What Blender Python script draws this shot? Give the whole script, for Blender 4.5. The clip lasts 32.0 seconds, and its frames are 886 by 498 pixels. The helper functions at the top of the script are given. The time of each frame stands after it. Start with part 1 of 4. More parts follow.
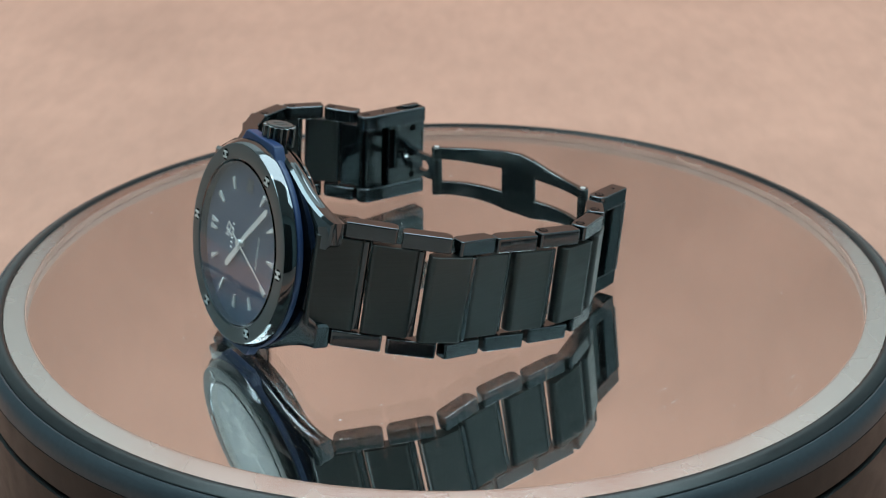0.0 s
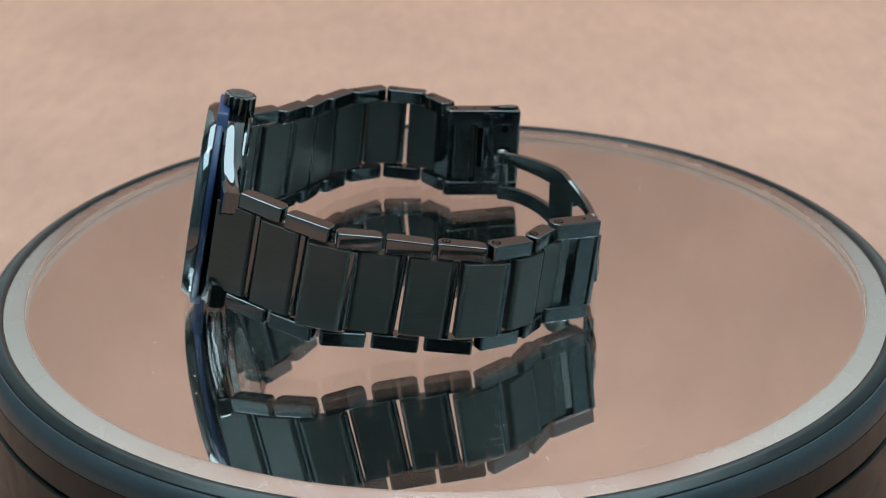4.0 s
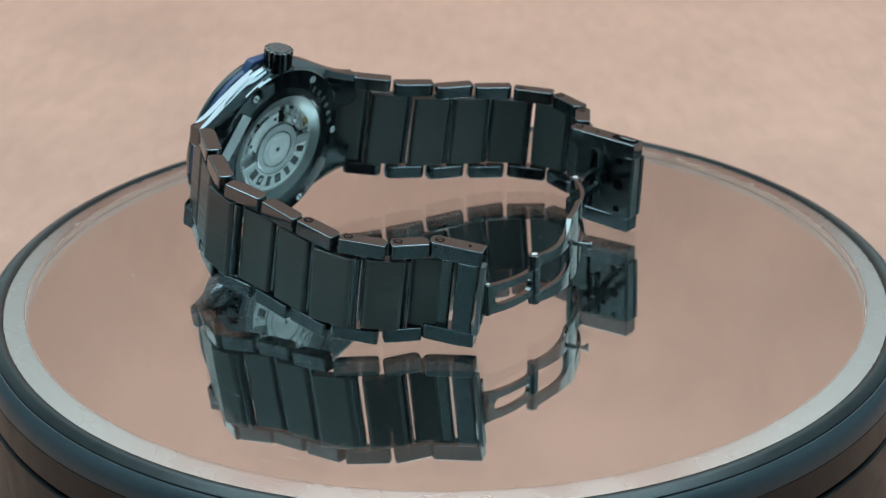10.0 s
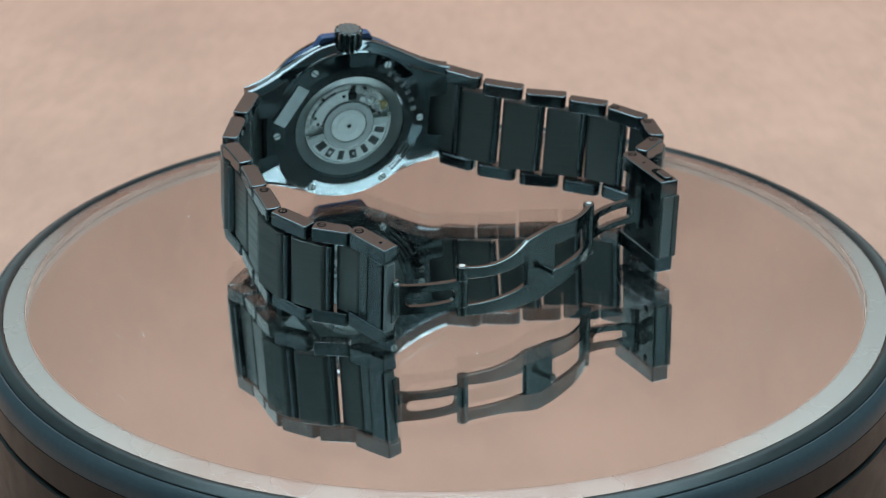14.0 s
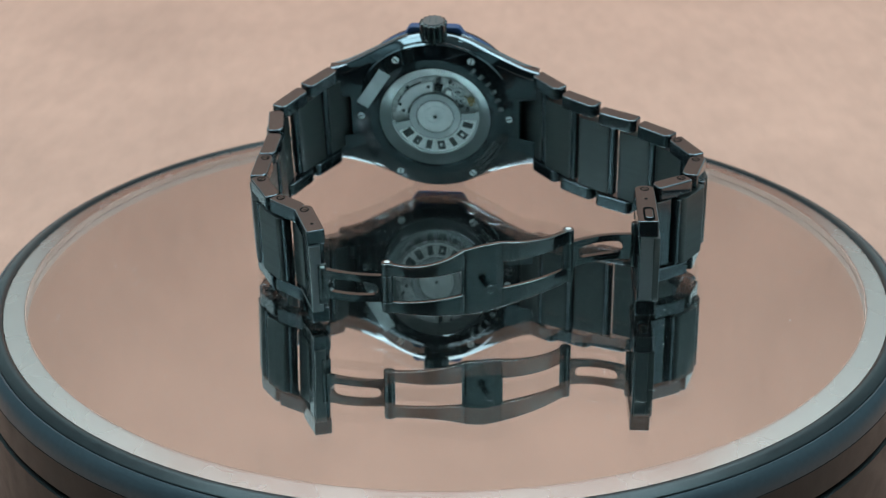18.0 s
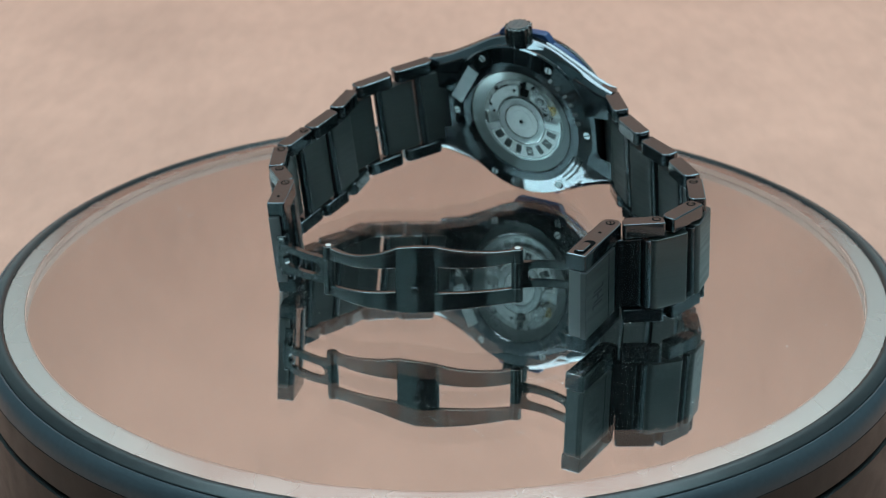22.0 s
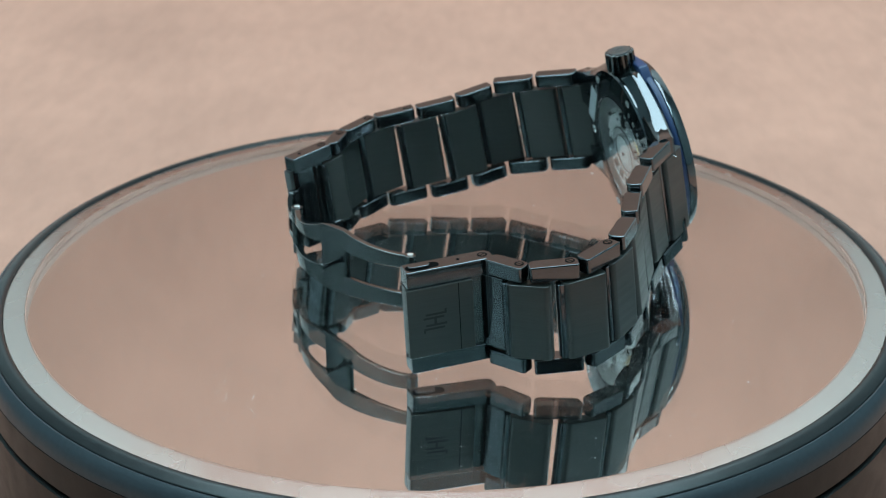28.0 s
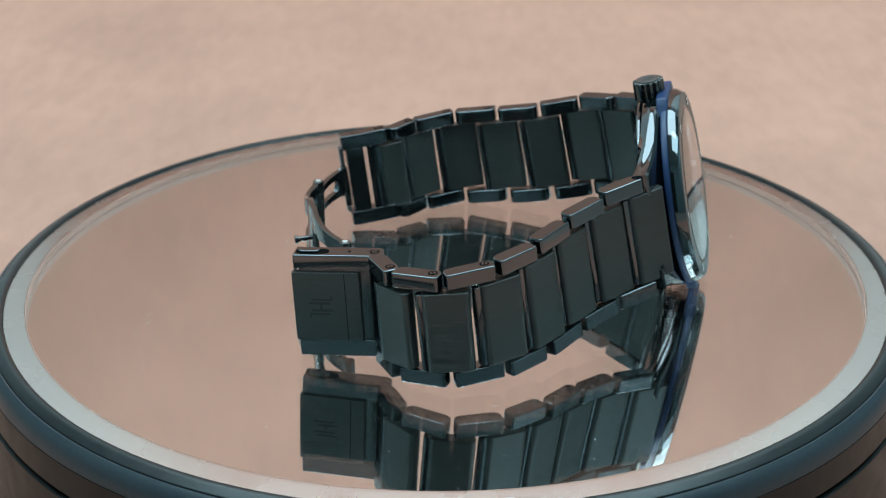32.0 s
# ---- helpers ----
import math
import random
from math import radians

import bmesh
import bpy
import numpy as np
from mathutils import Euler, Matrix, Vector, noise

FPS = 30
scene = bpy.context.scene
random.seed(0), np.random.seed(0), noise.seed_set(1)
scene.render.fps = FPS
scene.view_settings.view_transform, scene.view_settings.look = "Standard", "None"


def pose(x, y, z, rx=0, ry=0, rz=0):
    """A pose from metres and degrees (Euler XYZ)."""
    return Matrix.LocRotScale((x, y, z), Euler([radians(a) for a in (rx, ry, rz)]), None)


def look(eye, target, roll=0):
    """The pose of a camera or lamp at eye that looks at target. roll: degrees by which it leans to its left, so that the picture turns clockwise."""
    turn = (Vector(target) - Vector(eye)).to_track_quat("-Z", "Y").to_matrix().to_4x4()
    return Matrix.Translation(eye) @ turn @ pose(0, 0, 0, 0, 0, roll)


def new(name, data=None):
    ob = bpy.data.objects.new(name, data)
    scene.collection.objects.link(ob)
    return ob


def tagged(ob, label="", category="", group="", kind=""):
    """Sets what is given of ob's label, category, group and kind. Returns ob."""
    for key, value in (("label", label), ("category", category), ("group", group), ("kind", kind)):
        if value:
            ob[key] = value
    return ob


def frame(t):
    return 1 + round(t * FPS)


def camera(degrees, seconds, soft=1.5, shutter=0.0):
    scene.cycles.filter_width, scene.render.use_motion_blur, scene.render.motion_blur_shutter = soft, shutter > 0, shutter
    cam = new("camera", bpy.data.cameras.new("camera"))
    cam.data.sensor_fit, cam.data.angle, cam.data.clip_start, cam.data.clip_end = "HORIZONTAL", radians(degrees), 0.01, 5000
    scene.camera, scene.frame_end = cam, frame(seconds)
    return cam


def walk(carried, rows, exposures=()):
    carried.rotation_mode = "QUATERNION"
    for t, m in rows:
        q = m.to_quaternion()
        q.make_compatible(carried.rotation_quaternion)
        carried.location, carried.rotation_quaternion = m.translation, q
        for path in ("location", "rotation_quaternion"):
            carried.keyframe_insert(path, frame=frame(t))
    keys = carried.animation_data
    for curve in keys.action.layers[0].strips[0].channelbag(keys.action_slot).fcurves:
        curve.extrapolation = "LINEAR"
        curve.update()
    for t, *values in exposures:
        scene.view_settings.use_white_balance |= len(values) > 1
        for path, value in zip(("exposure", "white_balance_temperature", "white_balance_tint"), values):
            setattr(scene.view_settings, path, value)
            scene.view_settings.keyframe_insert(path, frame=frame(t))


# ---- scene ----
# A wristwatch lies on its side on a mirror turntable and turns before a still camera.
cam = camera(29.753, 32.0, 1.1)
EYE = pose(0, -0.330, 0.1521, 90 - 23.988, 0, 0.080) @ pose(0, 0, 0, 0, 0, -0.431)
walk(cam, [(0, EYE), (32, EYE)], [(0, -0.07, 6950, 16), (3.6, -0.07, 6950, 16), (5.4, 0.0, 6500, 10), (32, 0.0, 6500, 10)])
cam.data.dof.use_dof = True
cam.data.dof.focus_distance = 0.302
cam.data.dof.aperture_fstop = 42.0

# the turntable's turn in degrees, every two seconds
TURN = (5.376, -8.942, -23.328, -37.781, -52.377, -66.996, -81.281, -95.307, -109.120, -122.819, -136.398, -149.901, -163.449, -177.104, -190.829, -204.731, -218.712)
MM = 0.001

# ---- world and lights ----
world = bpy.data.worlds.new("room_air")
world.use_nodes = True
world.node_tree.nodes["Background"].inputs[0].default_value = (0.55, 0.75, 0.8, 1)
world.node_tree.nodes["Background"].inputs[1].default_value = 0.05
scene.world = world


def softbox(name, eye, target, sx, sy, watts, color):
    data = bpy.data.lights.new(name, "AREA")
    data.shape, data.size, data.size_y, data.energy, data.color = "RECTANGLE", sx, sy, watts, color
    ob = new(name, data)
    ob.matrix_world = look(eye, target)
    return ob


softbox("overhead_diffuser", (0.02, 0.20, 0.84), (0.02, 0.29, 0), 1.00, 0.60, 10.2, (0.62, 0.90, 0.99))
for side in (-1, 1):
    softbox("ceiling_panel", (side * 1.00, -0.42, 1.78), (side * 1.00, -0.42, 0), 0.90, 0.80, 12.0, (0.55, 0.90, 1.0))


# ---- materials ----
def surface(name, color, rough, metal=0.0, ior=1.5, vary=0.0, scale=(200, 200, 200), bump=0.0, bump_scale=None,
            rough_vary=0.0, coat=0.0, gloss_tint=(1, 1, 1)):
    m = bpy.data.materials.new(name)
    m.use_nodes = True
    nt = m.node_tree
    p = nt.nodes["Principled BSDF"]
    p.inputs["Base Color"].default_value = (*color, 1)
    p.inputs["Roughness"].default_value = rough
    p.inputs["Metallic"].default_value = metal
    p.inputs["IOR"].default_value = ior
    p.inputs["Coat Weight"].default_value = coat
    p.inputs["Specular Tint"].default_value = (*gloss_tint, 1)
    if vary or bump or rough_vary:
        co = nt.nodes.new("ShaderNodeTexCoord")

        def grain(sc, detail=4.0):
            mp = nt.nodes.new("ShaderNodeMapping")
            mp.inputs["Scale"].default_value = sc
            nt.links.new(co.outputs["Object"], mp.inputs["Vector"])
            n = nt.nodes.new("ShaderNodeTexNoise")
            n.inputs["Scale"].default_value = 1.0
            n.inputs["Detail"].default_value = detail
            nt.links.new(mp.outputs[0], n.inputs["Vector"])
            return n
        n = grain(scale)
        if vary:
            r = nt.nodes.new("ShaderNodeMapRange")
            r.inputs["From Min"].default_value, r.inputs["From Max"].default_value = 0.25, 0.75
            r.inputs["To Min"].default_value, r.inputs["To Max"].default_value = 1 - vary, 1 + vary
            nt.links.new(n.outputs["Fac"], r.inputs["Value"])
            mul = nt.nodes.new("ShaderNodeVectorMath")
            mul.operation = "SCALE"
            mul.inputs[0].default_value = color
            nt.links.new(r.outputs[0], mul.inputs["Scale"])
            nt.links.new(mul.outputs[0], p.inputs["Base Color"])
        if rough_vary:
            g = grain([s * 0.23 for s in scale], 2.0)
            r = nt.nodes.new("ShaderNodeMapRange")
            r.inputs["From Min"].default_value, r.inputs["From Max"].default_value = 0.3, 0.7
            r.inputs["To Min"].default_value, r.inputs["To Max"].default_value = max(0.0, rough - rough_vary), rough + rough_vary
            nt.links.new(g.outputs["Fac"], r.inputs["Value"])
            nt.links.new(r.outputs[0], p.inputs["Roughness"])
        if bump:
            b = nt.nodes.new("ShaderNodeBump")
            b.inputs["Strength"].default_value = 1.0
            b.inputs["Distance"].default_value = bump
            src = grain(bump_scale) if bump_scale else n
            nt.links.new(src.outputs["Fac"], b.inputs["Height"])
            nt.links.new(b.outputs[0], p.inputs["Normal"])
    return m


CERAMIC = surface("polished_black_ceramic", (0.004, 0.0055, 0.006), 0.045, ior=2.3, rough_vary=0.02, scale=(900, 900, 900), gloss_tint=(0.92, 0.94, 1.0))
BRUSHED = surface("brushed_black_ceramic", (0.0095, 0.0130, 0.0120), 0.36, ior=1.75, vary=0.45, scale=(140, 140, 4200), bump=0.000022,
                  bump_scale=(110, 110, 3300), rough_vary=0.07)
SATIN = surface("satin_black_ceramic", (0.022, 0.027, 0.029), 0.34, ior=2.2, vary=0.15, scale=(300, 300, 300), rough_vary=0.015)
STEEL_BLACK = surface("black_coated_steel", (0.005, 0.007, 0.008), 0.10, ior=2.25, rough_vary=0.02, scale=(700, 700, 700))
RUBBER = surface("black_rubber", (0.012, 0.012, 0.013), 0.45, vary=0.2, scale=(900, 900, 900))
BLUE = surface("blue_resin", (0.016, 0.040, 0.115), 0.42, vary=0.12, scale=(1500, 1500, 1500))
STEEL = surface("polished_steel", (0.93, 0.95, 0.95), 0.20, metal=0.6, vary=0.06, scale=(800, 800, 800))
ROTOR = surface("brushed_movement_steel", (0.93, 0.95, 0.94), 0.36, metal=0.35, vary=0.10, scale=(700, 700, 700))
MOVEMENT = surface("movement_plate", (0.60, 0.62, 0.61), 0.42, metal=0.4, vary=0.35, scale=(900, 900, 900))
GREY_STEEL = surface("grey_turned_steel", (0.26, 0.285, 0.285), 0.30, metal=0.7, vary=0.1, scale=(400, 400, 400))
MOVEMENT_INLAY = surface("dark_grey_inlay", (0.035, 0.04, 0.04), 0.4)
GOLD = surface("gilt_brass", (0.75, 0.52, 0.22), 0.25, metal=1.0, vary=0.1)
DIAL = surface("blue_sunburst_dial", (0.046, 0.064, 0.108), 0.5, metal=0.0, ior=1.35, vary=0.15, scale=(1200, 1200, 1200))
DIAL_DARK = surface("dark_blue_window", (0.01, 0.014, 0.03), 0.4)
PRINT = surface("white_print", (0.75, 0.77, 0.78), 0.5)
FAINT = surface("faint_engraving", (0.035, 0.04, 0.04), 0.5)
GREY_PRINT = surface("grey_engraving", (0.09, 0.10, 0.10), 0.45)
FILM = surface("grey_protective_film", (0.42, 0.46, 0.47), 0.35, vary=0.08, scale=(400, 400, 400))
PLASTIC = surface("satin_black_plastic", (0.008, 0.008, 0.008), 0.40, ior=1.35, vary=0.2, scale=(900, 900, 900), bump=0.00001,
                  bump_scale=(5000, 5000, 5000), rough_vary=0.05)
HOLE = surface("dark_recess", (0.002, 0.002, 0.002), 0.8, ior=1.15)
LIP = surface("dark_satin_plastic", (0.020, 0.020, 0.021), 0.32, ior=1.45, vary=0.15, scale=(900, 900, 900), rough_vary=0.04)
RIM = surface("satin_grey_black_plastic", (0.034, 0.044, 0.054), 0.36, vary=0.12, scale=(900, 900, 900), rough_vary=0.04)
# glass edge painted in the tone of the mirrored paper, to blend with it
PAPER_TONE = surface("paper_toned_glass_edge", (0.40, 0.215, 0.165), 0.7)
# the duller, warmer tone of the bevel's reflection is put into its colour
BEVEL = surface("tinted_bevel_silvering", (0.59, 0.475, 0.44), 0.27, metal=1.0, rough_vary=0.03, scale=(300, 300, 300))
DUST = surface("pale_dust", (0.75, 0.73, 0.70), 0.8)
SILVER = surface("mirror_silvering", (0.955, 0.93, 0.915), 0.012, metal=1.0)
WALL = surface("pale_wall_paint", (0.56, 0.67, 0.69), 0.8, vary=0.03, scale=(6, 6, 6))
DARKWALL = surface("slate_studio_curtain", (0.34, 0.45, 0.46), 0.8, vary=0.06, scale=(5, 5, 5))
# for the unseen sheet added behind the camera to blacken reflections
SCREEN_BLACK = surface("added_dark_screen", (0.012, 0.013, 0.014), 0.9, vary=0.2, scale=(40, 40, 10))
CEIL = surface("white_ceiling_paint", (0.64, 0.67, 0.67), 0.85, vary=0.02, scale=(5, 5, 5))
BOARD = surface("white_foam_board", (0.80, 0.79, 0.77), 0.7, vary=0.03, scale=(8, 8, 8))
TABLE = surface("pale_laminate_table", (0.32, 0.25, 0.22), 0.5, vary=0.08, scale=(30, 30, 30))


def paper():
    """Suede-like paper: short slanting blotches, broad soft clouds and a fine nap."""
    m = surface("pink_beige_suede_paper", (0.555, 0.273, 0.200), 0.85)
    nt = m.node_tree
    p = nt.nodes["Principled BSDF"]
    co = nt.nodes.new("ShaderNodeTexCoord")

    def noise_at(scale, turn, detail):
        mp = nt.nodes.new("ShaderNodeMapping")
        mp.inputs["Scale"].default_value = scale
        mp.inputs["Rotation"].default_value = turn
        nt.links.new(co.outputs["Object"], mp.inputs["Vector"])
        n = nt.nodes.new("ShaderNodeTexNoise")
        n.inputs["Scale"].default_value, n.inputs["Detail"].default_value = 1.0, detail
        nt.links.new(mp.outputs[0], n.inputs["Vector"])
        return n.outputs["Fac"]

    def spread(value, low, high):
        r = nt.nodes.new("ShaderNodeMapRange")
        r.inputs["From Min"].default_value, r.inputs["From Max"].default_value = 0.3, 0.7
        r.inputs["To Min"].default_value, r.inputs["To Max"].default_value = low, high
        nt.links.new(value, r.inputs["Value"])
        return r.outputs[0]
    blotch = noise_at((170, 60, 60), (0, radians(35), 0), 3.0)
    cloud = noise_at((9, 9, 9), (0, 0, 0), 3.0)
    mul = nt.nodes.new("ShaderNodeMath")
    mul.operation = "MULTIPLY"
    nt.links.new(spread(blotch, 0.95, 1.05), mul.inputs[0])
    nt.links.new(spread(cloud, 0.90, 1.10), mul.inputs[1])
    tint = nt.nodes.new("ShaderNodeVectorMath")
    tint.operation = "SCALE"
    tint.inputs[0].default_value = (0.555, 0.273, 0.200)
    nt.links.new(mul.outputs[0], tint.inputs["Scale"])
    nt.links.new(tint.outputs[0], p.inputs["Base Color"])
    b = nt.nodes.new("ShaderNodeBump")
    b.inputs["Strength"].default_value, b.inputs["Distance"].default_value = 1.0, 0.0004
    nt.links.new(noise_at((420, 150, 150), (0, radians(35), 0), 4.0), b.inputs["Height"])
    nt.links.new(b.outputs[0], p.inputs["Normal"])
    return m


PAPER = paper()


def glass(name, rough=0.0, ior=1.5, color=(1, 1, 1)):
    m = bpy.data.materials.new(name)
    m.use_nodes = True
    p = m.node_tree.nodes["Principled BSDF"]
    p.inputs["Base Color"].default_value = (*color, 1)
    p.inputs["Roughness"].default_value = rough
    p.inputs["IOR"].default_value = ior
    p.inputs["Transmission Weight"].default_value = 1.0
    return m


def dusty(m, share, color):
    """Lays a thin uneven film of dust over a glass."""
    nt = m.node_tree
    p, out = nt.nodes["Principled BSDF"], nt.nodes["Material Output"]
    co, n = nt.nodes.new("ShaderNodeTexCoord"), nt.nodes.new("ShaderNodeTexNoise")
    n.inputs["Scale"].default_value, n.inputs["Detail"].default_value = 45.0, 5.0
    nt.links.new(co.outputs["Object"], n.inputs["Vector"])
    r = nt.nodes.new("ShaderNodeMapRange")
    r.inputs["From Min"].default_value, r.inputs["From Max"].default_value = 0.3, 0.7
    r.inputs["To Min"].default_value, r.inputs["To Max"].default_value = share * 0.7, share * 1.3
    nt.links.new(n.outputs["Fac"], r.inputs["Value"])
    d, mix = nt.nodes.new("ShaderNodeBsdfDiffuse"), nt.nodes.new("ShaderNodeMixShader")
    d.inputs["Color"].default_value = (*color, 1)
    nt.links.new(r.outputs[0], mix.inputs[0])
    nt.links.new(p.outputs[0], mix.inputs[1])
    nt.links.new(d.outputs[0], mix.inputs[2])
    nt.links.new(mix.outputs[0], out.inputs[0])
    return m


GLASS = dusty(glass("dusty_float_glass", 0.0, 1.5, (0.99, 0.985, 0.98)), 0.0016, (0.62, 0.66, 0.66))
SAPPHIRE = glass("coated_sapphire_crystal", 0.0, 1.5)


# ---- mesh helpers (millimetres in, metres out) ----
def part(name, bm, material, parent=None, label="", smooth=True, angle=50):
    """Links a bmesh as one object; flat faces stay flat and small bevels shade into them."""
    bmesh.ops.recalc_face_normals(bm, faces=bm.faces)
    for v in bm.verts:
        v.co *= MM
    bm.normal_update()
    normals = []
    if smooth:
        limit = math.cos(radians(angle))
        area = {f: f.calc_area() for f in bm.faces}
        for f in bm.faces:
            for loop in f.loops:
                total = Vector()
                for g in loop.vert.link_faces:
                    if f.normal.dot(g.normal) > limit:
                        total += g.normal * area[g]
                normals.append(total.normalized() if total.length > 0 else f.normal.copy())
    me = bpy.data.meshes.new(name)
    bm.to_mesh(me)
    bm.free()
    me.materials.append(material)
    if smooth:
        me.shade_smooth()
        me.normals_split_custom_set(normals)
    ob = new(name, me)
    if parent:
        ob.parent = parent
    if label:
        ob["label"] = label
    return ob


def moved(bm, m):
    bmesh.ops.transform(bm, matrix=m, verts=bm.verts)
    return bm


def joined(*bms):
    out = bmesh.new()
    for b in bms:
        me = bpy.data.meshes.new("piece")
        b.to_mesh(me)
        b.free()
        out.from_mesh(me)
        bpy.data.meshes.remove(me)
    return out


def prism(points, z0, z1, bevel=0.0, segments=3):
    """A flat outline drawn up from z0 to z1, with its rims rounded."""
    bm = bmesh.new()
    n = len(points)
    turn = sum(points[i][0] * points[(i + 1) % n][1] - points[(i + 1) % n][0] * points[i][1] for i in range(n))
    inward = []
    for i in range(n):
        edges = [Vector((q[0] - p[0], q[1] - p[1])).normalized() for p, q in ((points[i - 1], points[i]), (points[i], points[(i + 1) % n]))]
        if turn < 0:
            edges = [-e for e in edges]
        d = Vector((-edges[0].y - edges[1].y, edges[0].x + edges[1].x))
        d.normalize()
        inward.append(d / max(0.6, d.dot(Vector((-edges[0].y, edges[0].x)))))
    rims = [(0.0, z0), (0.0, z1)]
    if bevel:
        bevel = min(bevel, (z1 - z0) * 0.45)
        steps = [math.pi / 2 * k / segments for k in range(segments + 1)]
        rims = [(bevel * (1 - math.sin(a)), z0 + bevel * (1 - math.cos(a))) for a in steps]
        rims += [(bevel * (1 - math.cos(a)), z1 - bevel * (1 - math.sin(a))) for a in steps]
    rings = [[bm.verts.new((points[i][0] + inward[i].x * d, points[i][1] + inward[i].y * d, z)) for i in range(n)] for d, z in rims]
    bm.faces.new(rings[0][::-1])
    bm.faces.new(rings[-1])
    for lo, hi in zip(rings, rings[1:]):
        for i in range(n):
            bm.faces.new((lo[i], lo[(i + 1) % n], hi[(i + 1) % n], hi[i]))
    return bm


def round_rect(sx, sy, radii, steps=5):
    """A rectangle round the origin; radii at (+x+y, -x+y, -x-y, +x-y)."""
    pts = []
    for k, (cx, cy) in enumerate(((1, 1), (-1, 1), (-1, -1), (1, -1))):
        r = radii[k]
        for i in range(steps + 1):
            a = math.pi / 2 * (k + i / steps)
            pts.append((cx * (sx / 2 - r) + r * math.cos(a), cy * (sy / 2 - r) + r * math.sin(a)))
    return pts


def box(sx, sy, sz, bevel=0.3, segments=2):
    bm = bmesh.new()
    bmesh.ops.create_cube(bm, size=1)
    bmesh.ops.scale(bm, vec=(sx, sy, sz), verts=bm.verts)
    if bevel:
        bmesh.ops.bevel(bm, geom=bm.edges[:], offset=bevel, segments=segments, profile=0.5, affect="EDGES", clamp_overlap=True)
    return bm


def lathe(profile, segs=96, closed=True):
    """Turns (radius, height) points round z; a closed profile makes a ring, an open one ends on the axis."""
    bm = bmesh.new()
    rings = []
    for r, z in profile:
        if r < 1e-6:
            rings.append([bm.verts.new((0, 0, z))] * segs)
        else:
            rings.append([bm.verts.new((r * math.cos(2 * math.pi * i / segs), r * math.sin(2 * math.pi * i / segs), z)) for i in range(segs)])
    pairs = list(zip(rings, rings[1:])) + ([(rings[-1], rings[0])] if closed else [])
    for a, b in pairs:
        for i in range(segs):
            j = (i + 1) % segs
            f = []
            for v in (a[i], a[j], b[j], b[i]):
                if v not in f:
                    f.append(v)
            if len(f) > 2:
                bm.faces.new(f)
    return bm


def rod(r, z0, z1, segs=20, bevel=0.0):
    return prism([(r * math.cos(2 * math.pi * i / segs), r * math.sin(2 * math.pi * i / segs)) for i in range(segs)], z0, z1, bevel)


def ribbon(path, z_lo, z_hi, thick, bevel=0.15):
    """A strip that follows a path of (x, y) and stands from z_lo to z_hi, both given along it."""
    bm = bmesh.new()
    rows = []
    n = len(path)
    for i, (x, y) in enumerate(path):
        a, b = path[max(i - 1, 0)], path[min(i + 1, n - 1)]
        t = Vector((b[0] - a[0], b[1] - a[1])).normalized() * thick / 2
        rows.append([bm.verts.new(c) for c in ((x - t.y, y + t.x, z_lo[i]), (x + t.y, y - t.x, z_lo[i]),
                                               (x + t.y, y - t.x, z_hi[i]), (x - t.y, y + t.x, z_hi[i]))])
    for a, b in zip(rows, rows[1:]):
        for k in range(4):
            bm.faces.new((a[k], a[(k + 1) % 4], b[(k + 1) % 4], b[k]))
    bm.faces.new(rows[0])
    bm.faces.new(rows[-1][::-1])
    if bevel:
        bmesh.ops.recalc_face_normals(bm, faces=bm.faces)
        sharp = [e for e in bm.edges if len(e.link_faces) == 2 and e.calc_face_angle() > 0.8]
        bmesh.ops.bevel(bm, geom=sharp, offset=bevel, segments=1, affect="EDGES", clamp_overlap=True)
    return bm


def axes(origin, x, z):
    """A frame from its origin, its x direction and its upward direction."""
    z = Vector(z).normalized()
    x = Vector(x)
    x = (x - z * x.dot(z)).normalized()
    y = z.cross(x)
    m = Matrix((x, y, z)).transposed().to_4x4()
    m.translation = origin
    return m


# ---- room ----
def slab(name, size, centre, material, label, category):
    ob = part(name, moved(box(*[s * 1000 for s in size], 2.0, 1), Matrix.Translation([c * 1000 for c in centre])), material)
    return tagged(ob, label, category, kind="structure")


TABLE_Z = -0.046
slab("wall_north", (3.2, 0.1, 2.6), (0, 1.65, 0.5), WALL, "pale painted studio wall behind the backdrop", "wall")
slab("wall_south", (3.2, 0.1, 2.6), (0, -1.65, 0.5), DARKWALL, "slate curtained studio wall behind the camera", "wall")
slab("wall_east", (0.1, 3.2, 2.6), (1.65, 0, 0.5), WALL, "pale painted side wall of the studio", "wall")
slab("wall_west", (0.1, 3.2, 2.6), (-1.65, 0, 0.5), WALL, "pale painted side wall of the studio", "wall")
slab("ceiling", (3.4, 3.4, 0.1), (0, 0, 1.85), CEIL, "white painted studio ceiling", "ceiling")
slab("floor", (3.4, 3.4, 0.1), (0, 0, -0.85), TABLE, "pale studio floor", "floor")


